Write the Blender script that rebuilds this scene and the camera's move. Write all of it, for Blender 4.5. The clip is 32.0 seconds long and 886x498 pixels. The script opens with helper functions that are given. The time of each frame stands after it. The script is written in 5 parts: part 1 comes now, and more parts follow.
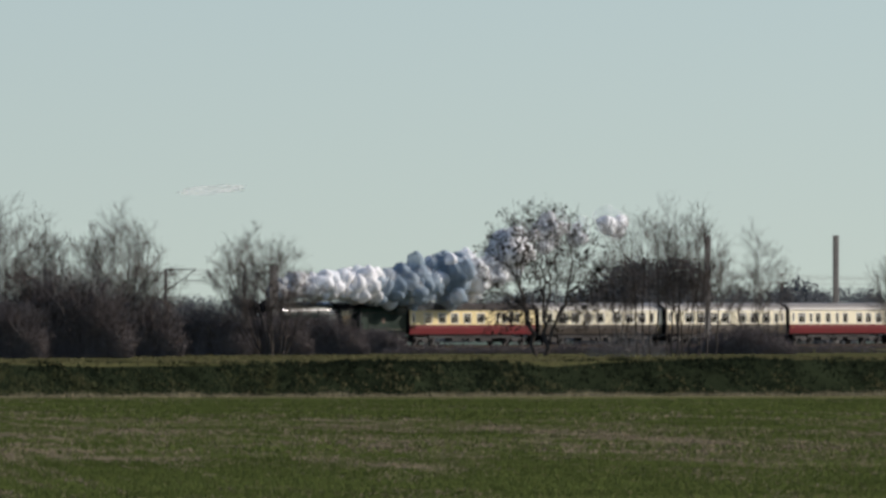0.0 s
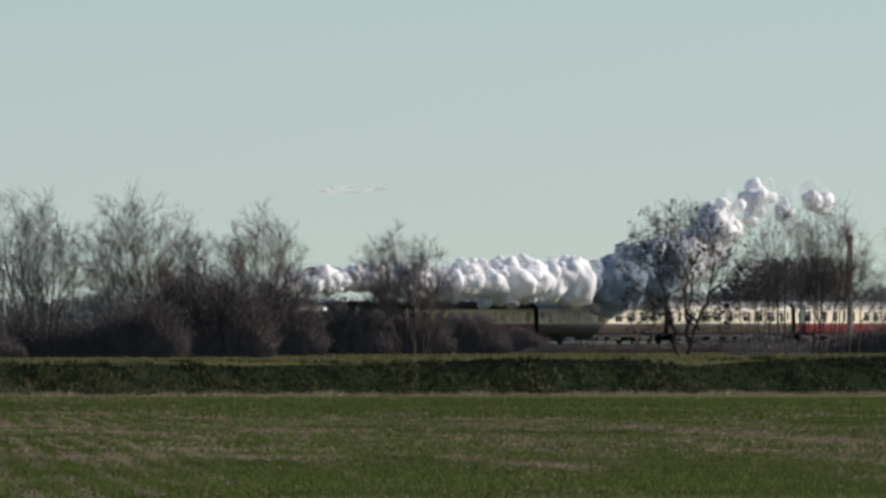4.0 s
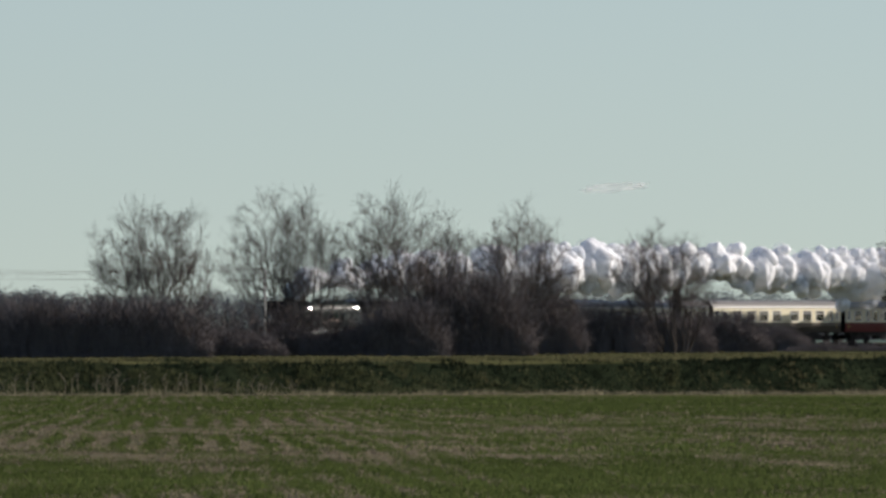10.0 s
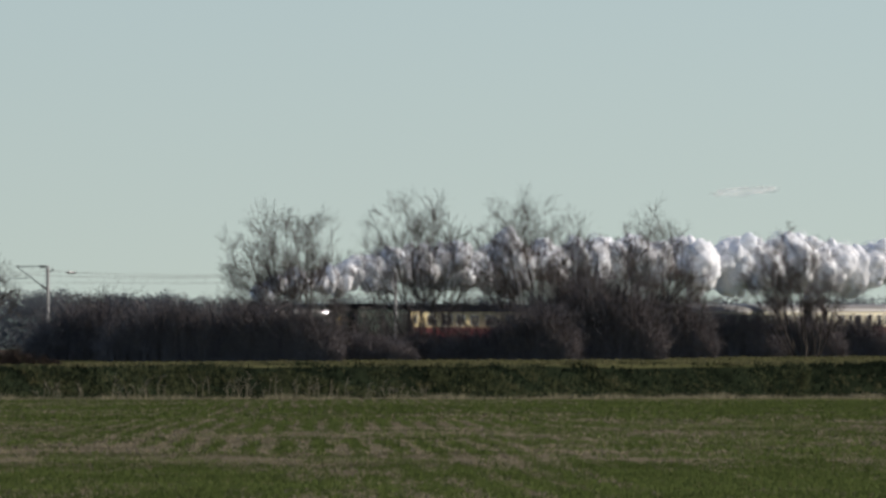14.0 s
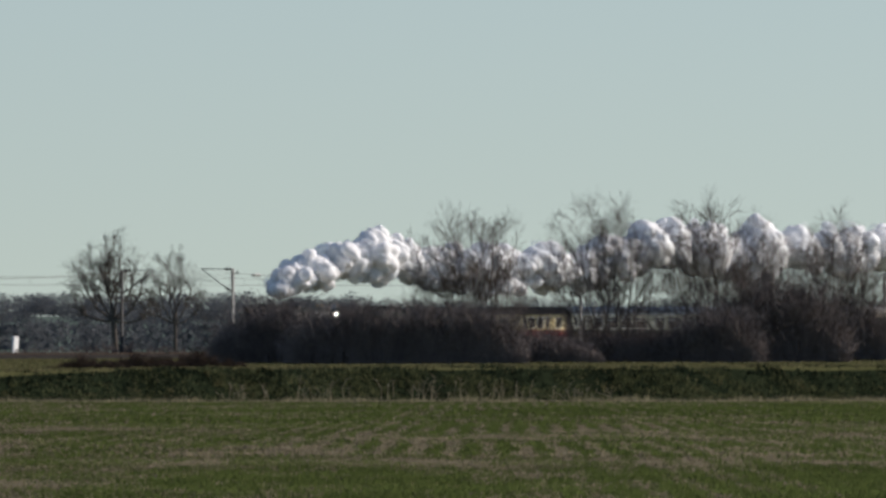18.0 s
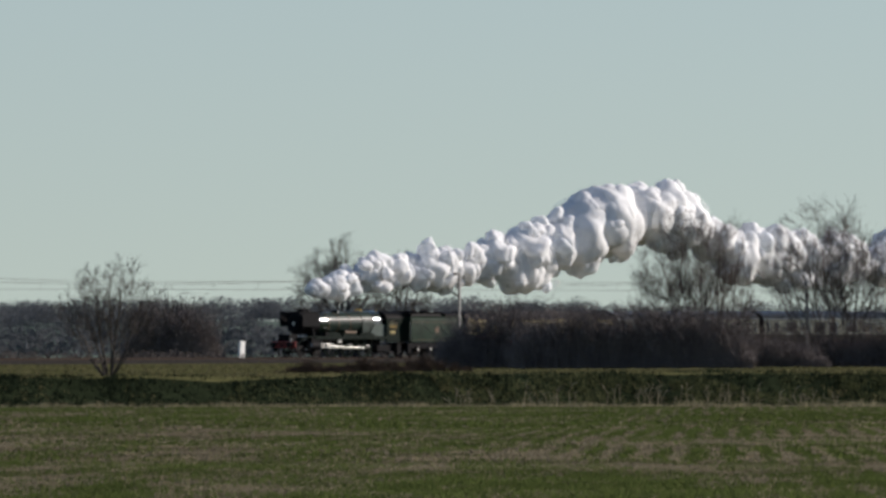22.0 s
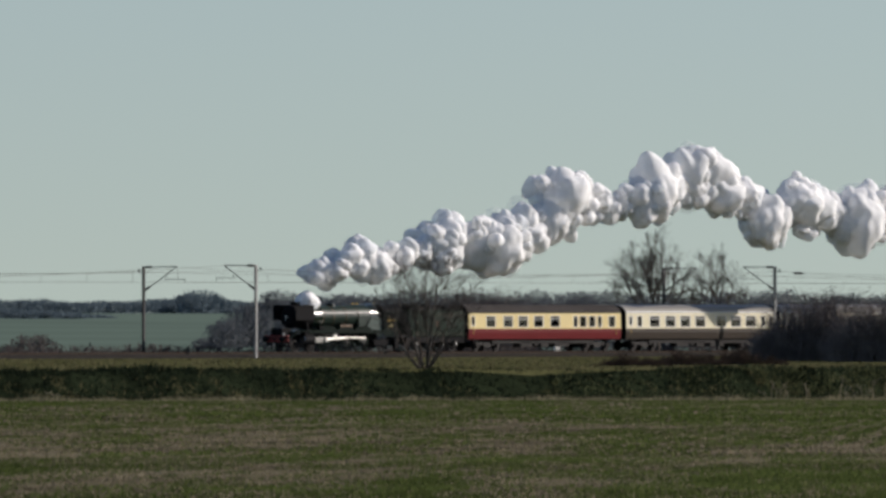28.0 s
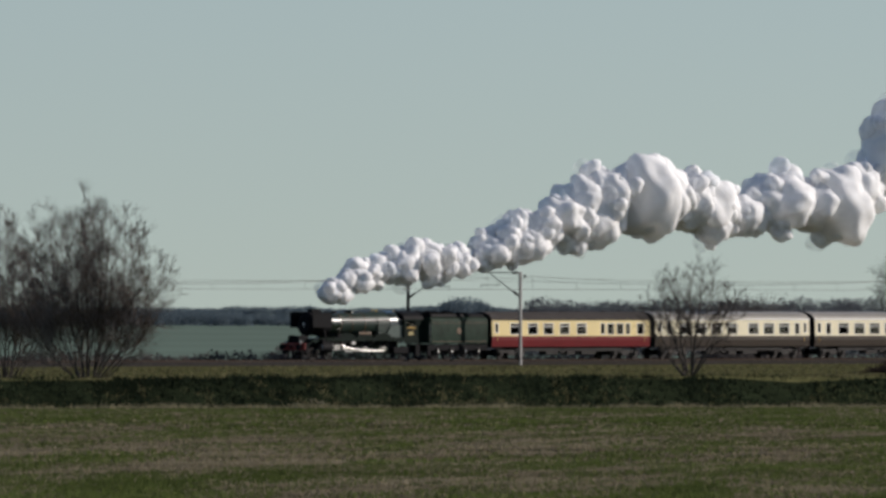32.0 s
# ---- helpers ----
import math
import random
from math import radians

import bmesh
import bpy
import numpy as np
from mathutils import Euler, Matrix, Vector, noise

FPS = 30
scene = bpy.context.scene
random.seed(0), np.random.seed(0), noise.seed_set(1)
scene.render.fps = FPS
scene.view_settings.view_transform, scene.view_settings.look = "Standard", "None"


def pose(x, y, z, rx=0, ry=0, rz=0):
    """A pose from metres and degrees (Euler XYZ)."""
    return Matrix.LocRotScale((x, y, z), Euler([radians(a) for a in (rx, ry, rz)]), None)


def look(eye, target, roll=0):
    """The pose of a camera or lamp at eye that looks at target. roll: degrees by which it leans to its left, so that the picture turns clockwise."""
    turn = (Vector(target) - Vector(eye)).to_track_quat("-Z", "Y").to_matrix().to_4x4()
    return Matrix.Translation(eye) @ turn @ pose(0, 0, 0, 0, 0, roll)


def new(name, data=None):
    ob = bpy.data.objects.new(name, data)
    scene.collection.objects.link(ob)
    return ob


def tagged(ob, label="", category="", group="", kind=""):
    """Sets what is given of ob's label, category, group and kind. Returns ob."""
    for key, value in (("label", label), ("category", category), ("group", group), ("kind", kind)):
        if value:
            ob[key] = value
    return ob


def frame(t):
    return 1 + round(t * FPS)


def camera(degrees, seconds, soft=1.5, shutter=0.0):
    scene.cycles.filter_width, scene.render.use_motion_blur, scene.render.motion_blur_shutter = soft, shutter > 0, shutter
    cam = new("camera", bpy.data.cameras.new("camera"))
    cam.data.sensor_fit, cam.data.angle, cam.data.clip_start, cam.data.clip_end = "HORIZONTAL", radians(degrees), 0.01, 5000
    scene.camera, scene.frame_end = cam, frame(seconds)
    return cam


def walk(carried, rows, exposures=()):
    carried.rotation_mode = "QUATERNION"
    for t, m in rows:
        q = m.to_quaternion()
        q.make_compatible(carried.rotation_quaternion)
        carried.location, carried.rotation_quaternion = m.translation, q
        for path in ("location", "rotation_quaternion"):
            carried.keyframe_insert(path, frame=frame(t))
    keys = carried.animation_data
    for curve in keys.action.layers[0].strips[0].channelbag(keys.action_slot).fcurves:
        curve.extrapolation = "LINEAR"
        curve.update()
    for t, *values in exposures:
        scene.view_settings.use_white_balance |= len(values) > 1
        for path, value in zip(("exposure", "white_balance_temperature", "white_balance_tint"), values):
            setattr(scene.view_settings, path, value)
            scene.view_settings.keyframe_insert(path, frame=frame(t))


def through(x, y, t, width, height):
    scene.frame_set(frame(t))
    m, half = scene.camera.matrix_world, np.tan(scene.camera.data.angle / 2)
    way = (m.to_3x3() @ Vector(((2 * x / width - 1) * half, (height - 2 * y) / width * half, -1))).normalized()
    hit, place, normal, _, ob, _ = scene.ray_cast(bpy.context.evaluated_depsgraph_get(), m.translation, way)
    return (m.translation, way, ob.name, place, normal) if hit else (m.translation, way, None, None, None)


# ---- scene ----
# ---- camera: a long lens on a tripod that pans left with the train ----
LENS = 3.2
FOCAL = 784 / math.tan(radians(LENS / 2))   # focal length in picture units
EYE = 1.7                                   # eye height over the field where the camera stands
AIM0 = -560.0                               # bearing that lies along +y
LEVEL = 541.0                               # height of the true horizon in the same units

PAN = [
    (0, 0, 0), (0.5, -6.5, -4.6), (1, -31.4, -4.8), (1.5, -54.5, -10.3), (2, -81.9, -13.1), (2.5, -111.2, -10.9), 
    (3, -151, -3.9), (3.5, -193.5, -4.2), (4, -251.7, -2), (4.5, -298.9, -7.2), (6.5, -452.3, 0.6), (7, -486.4, -0.9), 
    (7.5, -524.5, -3.6), (8, -575.1, -0.2), (8.5, -617.3, -2.5), (9, -657.7, -4.4), (9.5, -692.4, -2), (10, -713.2, -4.2), 
    (10.5, -720.2, -6.1), (11, -789.8, -3.7), (11.5, -816.5, -2.3), (12, -855.4, -0.1), (12.5, -878.3, 5.6), (13, -892, 8), 
    (13.5, -916.8, 4.2), (15.5, -1068.6, 1), (16, -1124.7, 6.5), (16.5, -1153.6, 10), (17, -1209.1, 9.4), (17.5, -1241.3, 6.9), 
    (18, -1272, 6.8), (18.5, -1326.1, -10.1), (19, -1377, 4), (19.5, -1417, 4.2), (20, -1450.8, 8.1), (20.5, -1488.8, 16), 
    (21, -1541.2, 11.7), (21.5, -1587.9, 14.4), (22, -1672.6, 15.1), (22.5, -1726.9, 10.5), (23, -1774.7, 8.6), (23.5, -1814.1, 11.9), 
    (24, -1865.4, 13.5), (24.5, -1905.1, 9.2), (25, -1956.7, 10.3), (25.5, -1987.9, 12), (26, -2047.5, 8.2), (26.5, -2109.3, 5.9), 
    (28.5, -2279.7, 3.2), (29, -2342.7, 4.5), (29.5, -2404.8, 9.9), (30, -2471, 9.3), (30.5, -2567, 10.7), (31, -2639.3, 14), 
    (31.5, -2671.7, 15.9), (32, -2699.3, 15.9), 
]

cam = camera(LENS, 32.0, soft=3.1)


def bearing(q):
    return (q - AIM0) / FOCAL


def motions_camera():
    rows = []
    for t, dx, dy in PAN:
        az = bearing(784 + dx)
        up = (100.0 + dy) / FOCAL
        rows.append((t, pose(0, 0, EYE, 90 + math.degrees(up), 0, -math.degrees(az))))
    walk(cam, rows, exposures=[(0.0, 0.06, 6420, 15), (18.0, 0.04, 6420, 15), (26.0, -0.07, 6420, 15), (32.0, -0.15, 6420, 15)])


motions_camera()

# ---- light: low late-winter sun ahead and to the right, pale sky ----
SUN_TO = Vector((0.857, 0.326, 0.41)).normalized()
sun_elev = math.asin(SUN_TO.z)
sun_rot = math.atan2(SUN_TO.x, SUN_TO.y)
world = bpy.data.worlds.new("sky")
scene.world = world
world.use_nodes = True
wn = world.node_tree.nodes
wl = world.node_tree.links
sky = wn.new("ShaderNodeTexSky")
sky.sky_type = "NISHITA"
sky.sun_disc = False
sky.sun_elevation = sun_elev
sky.sun_rotation = sun_rot
sky.altitude = 20
sky.air_density = 1.0
sky.dust_density = 0.4
sky.ozone_density = 1.4
# the hazy band at the horizon is lifted a little, as on a clear cold day
coord = wn.new("ShaderNodeTexCoord")
lift_sky = wn.new("ShaderNodeVectorMath")
lift_sky.operation = "ADD"
lift_sky.inputs[1].default_value = (0.0, 0.0, 0.062)
wl.new(coord.outputs["Generated"], lift_sky.inputs[0])
wl.new(lift_sky.outputs[0], sky.inputs["Vector"])
wn["Background"].inputs["Strength"].default_value = 0.094
wl.new(sky.outputs[0], wn["Background"].inputs["Color"])

sun = new("sun", bpy.data.lights.new("sun", "SUN"))
sun.data.energy = 5.8
sun.data.angle = radians(0.53)
sun.data.color = (1.0, 0.93, 0.82)
sun.matrix_world = look(SUN_TO * 100, (0, 0, 0))

# ---- the railway's line: s runs along it in the train's direction, p towards the camera ----
T0 = Vector((-51.52, 1288.0))
U = Vector((-0.61854, -0.78575))
N = Vector((0.78575, -0.61854))
HEADING = math.degrees(math.atan2(U.y, U.x))
RAIL_Z = -1.92
MEADOW_Z = -2.42


def along(s, p, z=0.0):
    return Vector((T0.x + s * U.x + p * N.x, T0.y + s * U.y + p * N.y, z))


def sp(x, y):
    dx, dy = x - T0.x, y - T0.y
    return dx * U.x + dy * U.y, dx * N.x + dy * N.y


def on_meadow(q, v):
    """The place on the meadow at that bearing and height in the picture."""
    y = (EYE - MEADOW_Z) * FOCAL / (v - LEVEL)
    return Vector((y * math.tan(bearing(q)), y, MEADOW_Z))


def at_depth(q, y, z=0.0):
    return Vector((y * math.tan(bearing(q)), y, z))


def height_at(v, y):
    return EYE - (v - LEVEL) / FOCAL * y


# ---- materials ----
def material(name, base, rough=0.8, metal=0.0, spec=0.5, var=0.25, scale=6.0, fine=40.0, bump=0.0, island=0.0, per_object=0.0, tint=None, coat=0.0, thin=0.0):
    m = bpy.data.materials.new(name)
    m.use_nodes = True
    nt = m.node_tree
    n, l = nt.nodes, nt.links
    b = n["Principled BSDF"]
    b.inputs["Roughness"].default_value = rough
    b.inputs["Metallic"].default_value = metal
    b.inputs["Specular IOR Level"].default_value = spec
    b.inputs["Coat Weight"].default_value = coat
    b.inputs["Coat Roughness"].default_value = 0.08
    tc = n.new("ShaderNodeTexCoord")
    n1 = n.new("ShaderNodeTexNoise")
    n1.inputs["Scale"].default_value = scale
    n1.inputs["Detail"].default_value = 3
    n2 = n.new("ShaderNodeTexNoise")
    n2.inputs["Scale"].default_value = fine
    n2.inputs["Detail"].default_value = 2
    l.new(tc.outputs["Object"], n1.inputs["Vector"])
    l.new(tc.outputs["Object"], n2.inputs["Vector"])
    add = n.new("ShaderNodeMath")
    add.operation = "ADD"
    half = n.new("ShaderNodeMath")
    half.operation = "MULTIPLY"
    half.inputs[1].default_value = 0.5
    l.new(n2.outputs["Fac"], half.inputs[0])
    l.new(n1.outputs["Fac"], add.inputs[0])
    l.new(half.outputs[0], add.inputs[1])
    last = add.outputs[0]
    if island or per_object:
        src = n.new("ShaderNodeNewGeometry").outputs["Random Per Island"] if island else n.new("ShaderNodeObjectInfo").outputs["Random"]
        mul = n.new("ShaderNodeMath")
        mul.operation = "MULTIPLY_ADD"
        mul.inputs[1].default_value = island or per_object
        l.new(src, mul.inputs[0])
        l.new(last, mul.inputs[2])
        sub = n.new("ShaderNodeMath")
        sub.operation = "SUBTRACT"
        sub.inputs[1].default_value = (island or per_object) / 2
        l.new(mul.outputs[0], sub.inputs[0])
        last = sub.outputs[0]
    ramp = n.new("ShaderNodeValToRGB")
    ramp.color_ramp.elements[0].position = 0.35
    ramp.color_ramp.elements[1].position = 1.0
    other = tint or base
    ramp.color_ramp.elements[0].color = (*[c * (1 - var) for c in base], 1)
    ramp.color_ramp.elements[1].color = (*[min(1.0, c * (1 + var)) for c in other], 1)
    l.new(last, ramp.inputs[0])
    l.new(ramp.outputs[0], b.inputs["Base Color"])
    if thin:
        # leaves and blades let part of the light through
        tl = n.new("ShaderNodeBsdfTranslucent")
        mx = n.new("ShaderNodeMixShader")
        mx.inputs[0].default_value = thin
        l.new(ramp.outputs[0], tl.inputs["Color"])
        l.new(b.outputs[0], mx.inputs[1])
        l.new(tl.outputs[0], mx.inputs[2])
        l.new(mx.outputs[0], n["Material Output"].inputs["Surface"])
    if bump:
        bp = n.new("ShaderNodeBump")
        bp.inputs["Strength"].default_value = bump
        bp.inputs["Distance"].default_value = 0.03
        l.new(add.outputs[0], bp.inputs["Height"])
        l.new(bp.outputs[0], b.inputs["Normal"])
    return m


def smoke_material(name, base, see=0.0, least=None, through=0.20):
    m = bpy.data.materials.new(name)
    m.use_nodes = True
    nt = m.node_tree
    n, l = nt.nodes, nt.links
    n.remove(n["Principled BSDF"])
    out = n["Material Output"]
    dif = n.new("ShaderNodeBsdfDiffuse")
    dif.inputs["Color"].default_value = (*base, 1)
    tra = n.new("ShaderNodeBsdfTranslucent")
    tra.inputs["Color"].default_value = (*base, 1)
    mix = n.new("ShaderNodeMixShader")
    mix.inputs[0].default_value = through
    l.new(dif.outputs[0], mix.inputs[1])
    l.new(tra.outputs[0], mix.inputs[2])
    tc = n.new("ShaderNodeTexCoord")
    ns = n.new("ShaderNodeTexNoise")
    ns.inputs["Scale"].default_value = 1.7
    ns.inputs["Detail"].default_value = 5
    l.new(tc.outputs["Object"], ns.inputs["Vector"])
    # rounded heads of two sizes on every billow
    warp = n.new("ShaderNodeVectorMath")
    warp.operation = "MULTIPLY_ADD"
    warp.inputs[1].default_value = (0.5, 0.5, 0.5)
    l.new(ns.outputs["Color"], warp.inputs[0])
    l.new(tc.outputs["Object"], warp.inputs[2])
    last_h = None
    for size, depth in ((1.7, 0.55), (3.9, 0.30)):
        vo = n.new("ShaderNodeTexVoronoi")
        vo.feature = "SMOOTH_F1"
        vo.inputs["Scale"].default_value = size
        vo.inputs["Smoothness"].default_value = 0.35
        l.new(warp.outputs[0], vo.inputs["Vector"])
        k = n.new("ShaderNodeMath")
        k.operation = "MULTIPLY_ADD"
        k.inputs[1].default_value = -depth
        l.new(vo.outputs["Distance"], k.inputs[0])
        if last_h is None:
            k.inputs[2].default_value = 0.0
        else:
            l.new(last_h, k.inputs[2])
        last_h = k.outputs[0]
    bp = n.new("ShaderNodeBump")
    bp.inputs["Strength"].default_value = 0.25
    bp.inputs["Distance"].default_value = 0.45
    l.new(last_h, bp.inputs["Height"])
    l.new(bp.outputs[0], dif.inputs["Normal"])
    l.new(bp.outputs[0], tra.inputs["Normal"])
    last = mix
    if see:
        tr = n.new("ShaderNodeBsdfTransparent")
        ramp = n.new("ShaderNodeMapRange")
        ramp.inputs[1].default_value = 0.35
        ramp.inputs[2].default_value = 0.65
        ramp.inputs[3].default_value = min(1.0, see * 1.7) if least is None else min(1.0, 2 * see - least)
        ramp.inputs[4].default_value = see * 0.4 if least is None else least
        l.new(ns.outputs["Fac"], ramp.inputs[0])
        mx = n.new("ShaderNodeMixShader")
        l.new(ramp.outputs[0], mx.inputs[0])
        l.new(mix.outputs[0], mx.inputs[1])
        l.new(tr.outputs[0], mx.inputs[2])
        last = mx
    l.new(last.outputs[0], out.inputs["Surface"])
    return m


def glass_material(name):
    m = bpy.data.materials.new(name)
    m.use_nodes = True
    n, l = m.node_tree.nodes, m.node_tree.links
    n.remove(n["Principled BSDF"])
    tr = n.new("ShaderNodeBsdfTransparent")
    tr.inputs["Color"].default_value = (0.80, 0.82, 0.82, 1)
    gl = n.new("ShaderNodeBsdfGlossy")
    gl.inputs["Roughness"].default_value = 0.04
    fr = n.new("ShaderNodeFresnel")
    fr.inputs["IOR"].default_value = 1.5
    mx = n.new("ShaderNodeMixShader")
    l.new(fr.outputs[0], mx.inputs[0])
    l.new(tr.outputs[0], mx.inputs[1])
    l.new(gl.outputs[0], mx.inputs[2])
    l.new(mx.outputs[0], n["Material Output"].inputs["Surface"])
    return m


M_FIELD = material("field_soil", (0.10, 0.085, 0.048), 1.0, spec=0.0, var=0.45, scale=0.05, fine=1.5, tint=(0.10, 0.10, 0.045))
M_CROP = material("crop_leaf", (0.060, 0.078, 0.026), 1.0, spec=0.0, var=0.35, scale=0.04, fine=0.6, island=0.35, tint=(0.078, 0.100, 0.030), thin=0.5)
M_STRAW = material("straw", (0.150, 0.126, 0.084), 1.0, spec=0.0, var=0.4, scale=0.05, fine=0.8, island=0.5, tint=(0.19, 0.162, 0.114), thin=0.5)
# the bank face lies in shade; that shade is put into its grass colour
M_SHADEGRASS = material("bank_grass", (0.010, 0.015, 0.0095), 1.0, spec=0.0, var=0.45, scale=0.12, fine=1.0, island=0.7, tint=(0.022, 0.030, 0.017), thin=0.3)
M_LITSWARD = material("bank_sward", (0.052, 0.064, 0.028), 1.0, spec=0.0, var=0.4, scale=0.15, fine=1.0, island=0.6, tint=(0.078, 0.085, 0.042), thin=0.4)
# near-black ground under the bank grass, again shade put into the colour
M_BANKSHADE = material("bank_shade", (0.007, 0.010, 0.006), 1.0, spec=0.0, var=0.5, scale=0.15, fine=1.2, tint=(0.014, 0.019, 0.010))
M_MEADOW = material("meadow_sward", (0.050, 0.058, 0.022), 1.0, spec=0.0, var=0.45, scale=0.06, fine=0.8, tint=(0.068, 0.067, 0.030))
M_DRYGRASS = material("dry_grass", (0.070, 0.074, 0.031), 1.0, spec=0.0, var=0.4, scale=0.08, fine=1.0, island=0.6, tint=(0.12, 0.11, 0.058), thin=0.5)
M_MARGIN = material("bleached_grass", (0.12, 0.108, 0.066), 1.0, spec=0.0, var=0.4, scale=0.1, fine=1.0, island=0.6, tint=(0.19, 0.17, 0.11), thin=0.5)
M_BARK = material("bark", (0.085, 0.073, 0.063), 1.0, spec=0.0, var=0.35, scale=1.5, fine=12)
M_TWIG = material("twig", (0.105, 0.090, 0.078), 1.0, spec=0.0, var=0.35, scale=0.8, fine=6, island=0.5)
M_WILLOW = material("willow_twig", (0.145, 0.120, 0.106), 1.0, spec=0.0, var=0.35, scale=0.8, fine=6, island=0.5)
M_BRUSH = material("brush_stem", (0.155, 0.134, 0.125), 1.0, spec=0.0, var=0.4, scale=0.5, fine=5, island=0.4, tint=(0.165, 0.141, 0.130))
# air haze over the woods is mixed into this blue-grey
M_HAZEWOOD = material("far_wood_haze", (0.098, 0.106, 0.116), 1.0, spec=0.0, var=0.1, scale=0.08, fine=0.7, island=0.05, thin=0.5)
# bluer again: the haze before the hill is put into this colour
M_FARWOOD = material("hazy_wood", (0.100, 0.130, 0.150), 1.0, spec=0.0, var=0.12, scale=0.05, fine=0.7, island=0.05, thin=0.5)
# greyed brown, with a little distance haze put into the colour
M_HAZEBRUSH = material("hazy_brush", (0.085, 0.076, 0.072), 1.0, spec=0.0, var=0.3, scale=0.3, fine=3, island=0.3, thin=0.4)
M_IVY = material("ivy_wood", (0.125, 0.125, 0.128), 1.0, spec=0.0, var=0.25, scale=0.1, fine=0.9, island=0.4, thin=0.3)
M_RUSSET = material("russet_scrub", (0.085, 0.062, 0.048), 1.0, spec=0.0, var=0.35, scale=0.3, fine=3, island=0.6, thin=0.3)
M_PALELIGHT = material("pale_light_stem", (0.24, 0.22, 0.20), 1.0, spec=0.0, var=0.3, scale=0.5, fine=4, island=0.6)
M_STALK = material("dead_stalk", (0.27, 0.24, 0.17), 1.0, spec=0.0, var=0.3, scale=0.8, fine=5, island=0.5, thin=0.4)
# paler, bluer green: distance haze is put into the hill's colour
M_HILL = material("hazed_hill_grass", (0.112, 0.152, 0.125), 1.0, spec=0.0, var=0.15, scale=0.01, fine=0.2)
M_LEAF = material("last_leaves", (0.035, 0.032, 0.022), 1.0, spec=0.0, var=0.4, island=0.5)
M_STEEL = material("galvanised_steel", (0.24, 0.24, 0.235), 0.55, 0.3, var=0.25, scale=1.0, fine=14)
M_DARKSTEEL = material("weathered_steel", (0.050, 0.050, 0.050), 0.7, 0.3, var=0.3, scale=1.0, fine=14)
M_INSUL = material("insulator", (0.035, 0.028, 0.025), 0.35, var=0.15)
M_WIRE = material("copper_wire", (0.12, 0.11, 0.10), 0.6, 0.5, var=0.1)
M_BALLAST = material("ballast", (0.034, 0.031, 0.028), 1.0, spec=0.0, var=0.4, scale=2.0, fine=16, bump=0.6)
M_RAIL = material("rusty_rail", (0.050, 0.038, 0.031), 1.0, spec=0.0, var=0.3)
M_SLEEPER = material("sleeper", (0.09, 0.075, 0.06), 1.0, spec=0.0, var=0.25)
M_CREAM = material("cream_paint", (0.64, 0.52, 0.25), 0.4, spec=0.3, var=0.07, scale=0.6, fine=4, coat=0.1)
M_CREAM2 = material("pale_cream_paint", (0.68, 0.62, 0.44), 0.4, spec=0.3, var=0.07, scale=0.6, fine=4, coat=0.1)
M_CRIMSON = material("crimson_paint", (0.125, 0.011, 0.013), 0.45, spec=0.15, var=0.12, scale=0.6, fine=4)
M_CHOC = material("chocolate_paint", (0.036, 0.026, 0.019), 0.4, spec=0.3, var=0.12, scale=0.6, fine=4, coat=0.1)
M_ROOF = material("coach_roof", (0.05, 0.045, 0.043), 0.9, spec=0.05, var=0.25, scale=0.5, fine=3)
M_WROOF = material("pale_roof", (0.22, 0.205, 0.18), 0.42, spec=0.40, var=0.15, scale=0.5, fine=3)
M_GLASS = glass_material("window_glass")
M_BLACK = material("black_paint", (0.007, 0.007, 0.008), 0.65, spec=0.05, var=0.3, scale=1.0, fine=8)
M_GRIME = material("grimy_underframe", (0.016, 0.014, 0.013), 0.6, spec=0.15, var=0.4, scale=1.5, fine=9)
M_GREEN = material("dark_green_paint", (0.0035, 0.008, 0.0055), 0.3, spec=0.12, var=0.2, scale=0.8, fine=5)
M_OILY = material("oily_green_paint", (0.006, 0.013, 0.009), 0.24, spec=0.3, var=0.35, scale=1.2, fine=6, coat=0.7)
M_CLAD = material("weathered_green_cladding", (0.014, 0.024, 0.019), 0.40, spec=0.16, var=0.5, scale=1.6, fine=7, bump=0.35)
M_TANK = material("sooty_green_tank", (0.011, 0.023, 0.0150), 0.6, spec=0.05, var=0.6, scale=0.9, fine=4)
M_SHEEN = material("sunlit_green_sheen", (0.050, 0.070, 0.062), 0.36, spec=0.4, var=0.25, scale=1.2, fine=6)
M_ORANGE = material("lining", (0.09, 0.045, 0.015), 0.5, var=0.1)
M_BRIGHT = material("bright_steel", (0.46, 0.45, 0.43), 0.40, 0.95, var=0.15)
M_BRASS = material("brass", (0.42, 0.29, 0.10), 0.5, 0.95, var=0.15)
M_RED = material("buffer_beam_red", (0.20, 0.028, 0.024), 0.5, spec=0.3, var=0.2)
M_SEAT = material("seat_moquette", (0.10, 0.055, 0.03), 0.9, spec=0.1, var=0.3)
M_CLOTH = material("headrest_cloth", (0.72, 0.70, 0.65), 0.9, spec=0.1, var=0.15)
M_WHITE = material("white_board", (0.75, 0.75, 0.73), 0.5, var=0.12)
M_STEAM = smoke_material("white_steam", (0.995, 0.995, 0.995), 0.22, 0.13)
M_SMOKE = smoke_material("grey_smoke", (0.90, 0.93, 0.96), 0.36, 0.24)
M_SOOT = smoke_material("dark_smoke", (0.34, 0.42, 0.49), 0.36, 0.24)
M_CLOUD = smoke_material("thin_cloud", (1.0, 0.97, 0.94), 0.80, 0.70, 0.8)
M_WISP = smoke_material("thin_steam", (0.97, 0.98, 0.99), 0.86, 0.78)


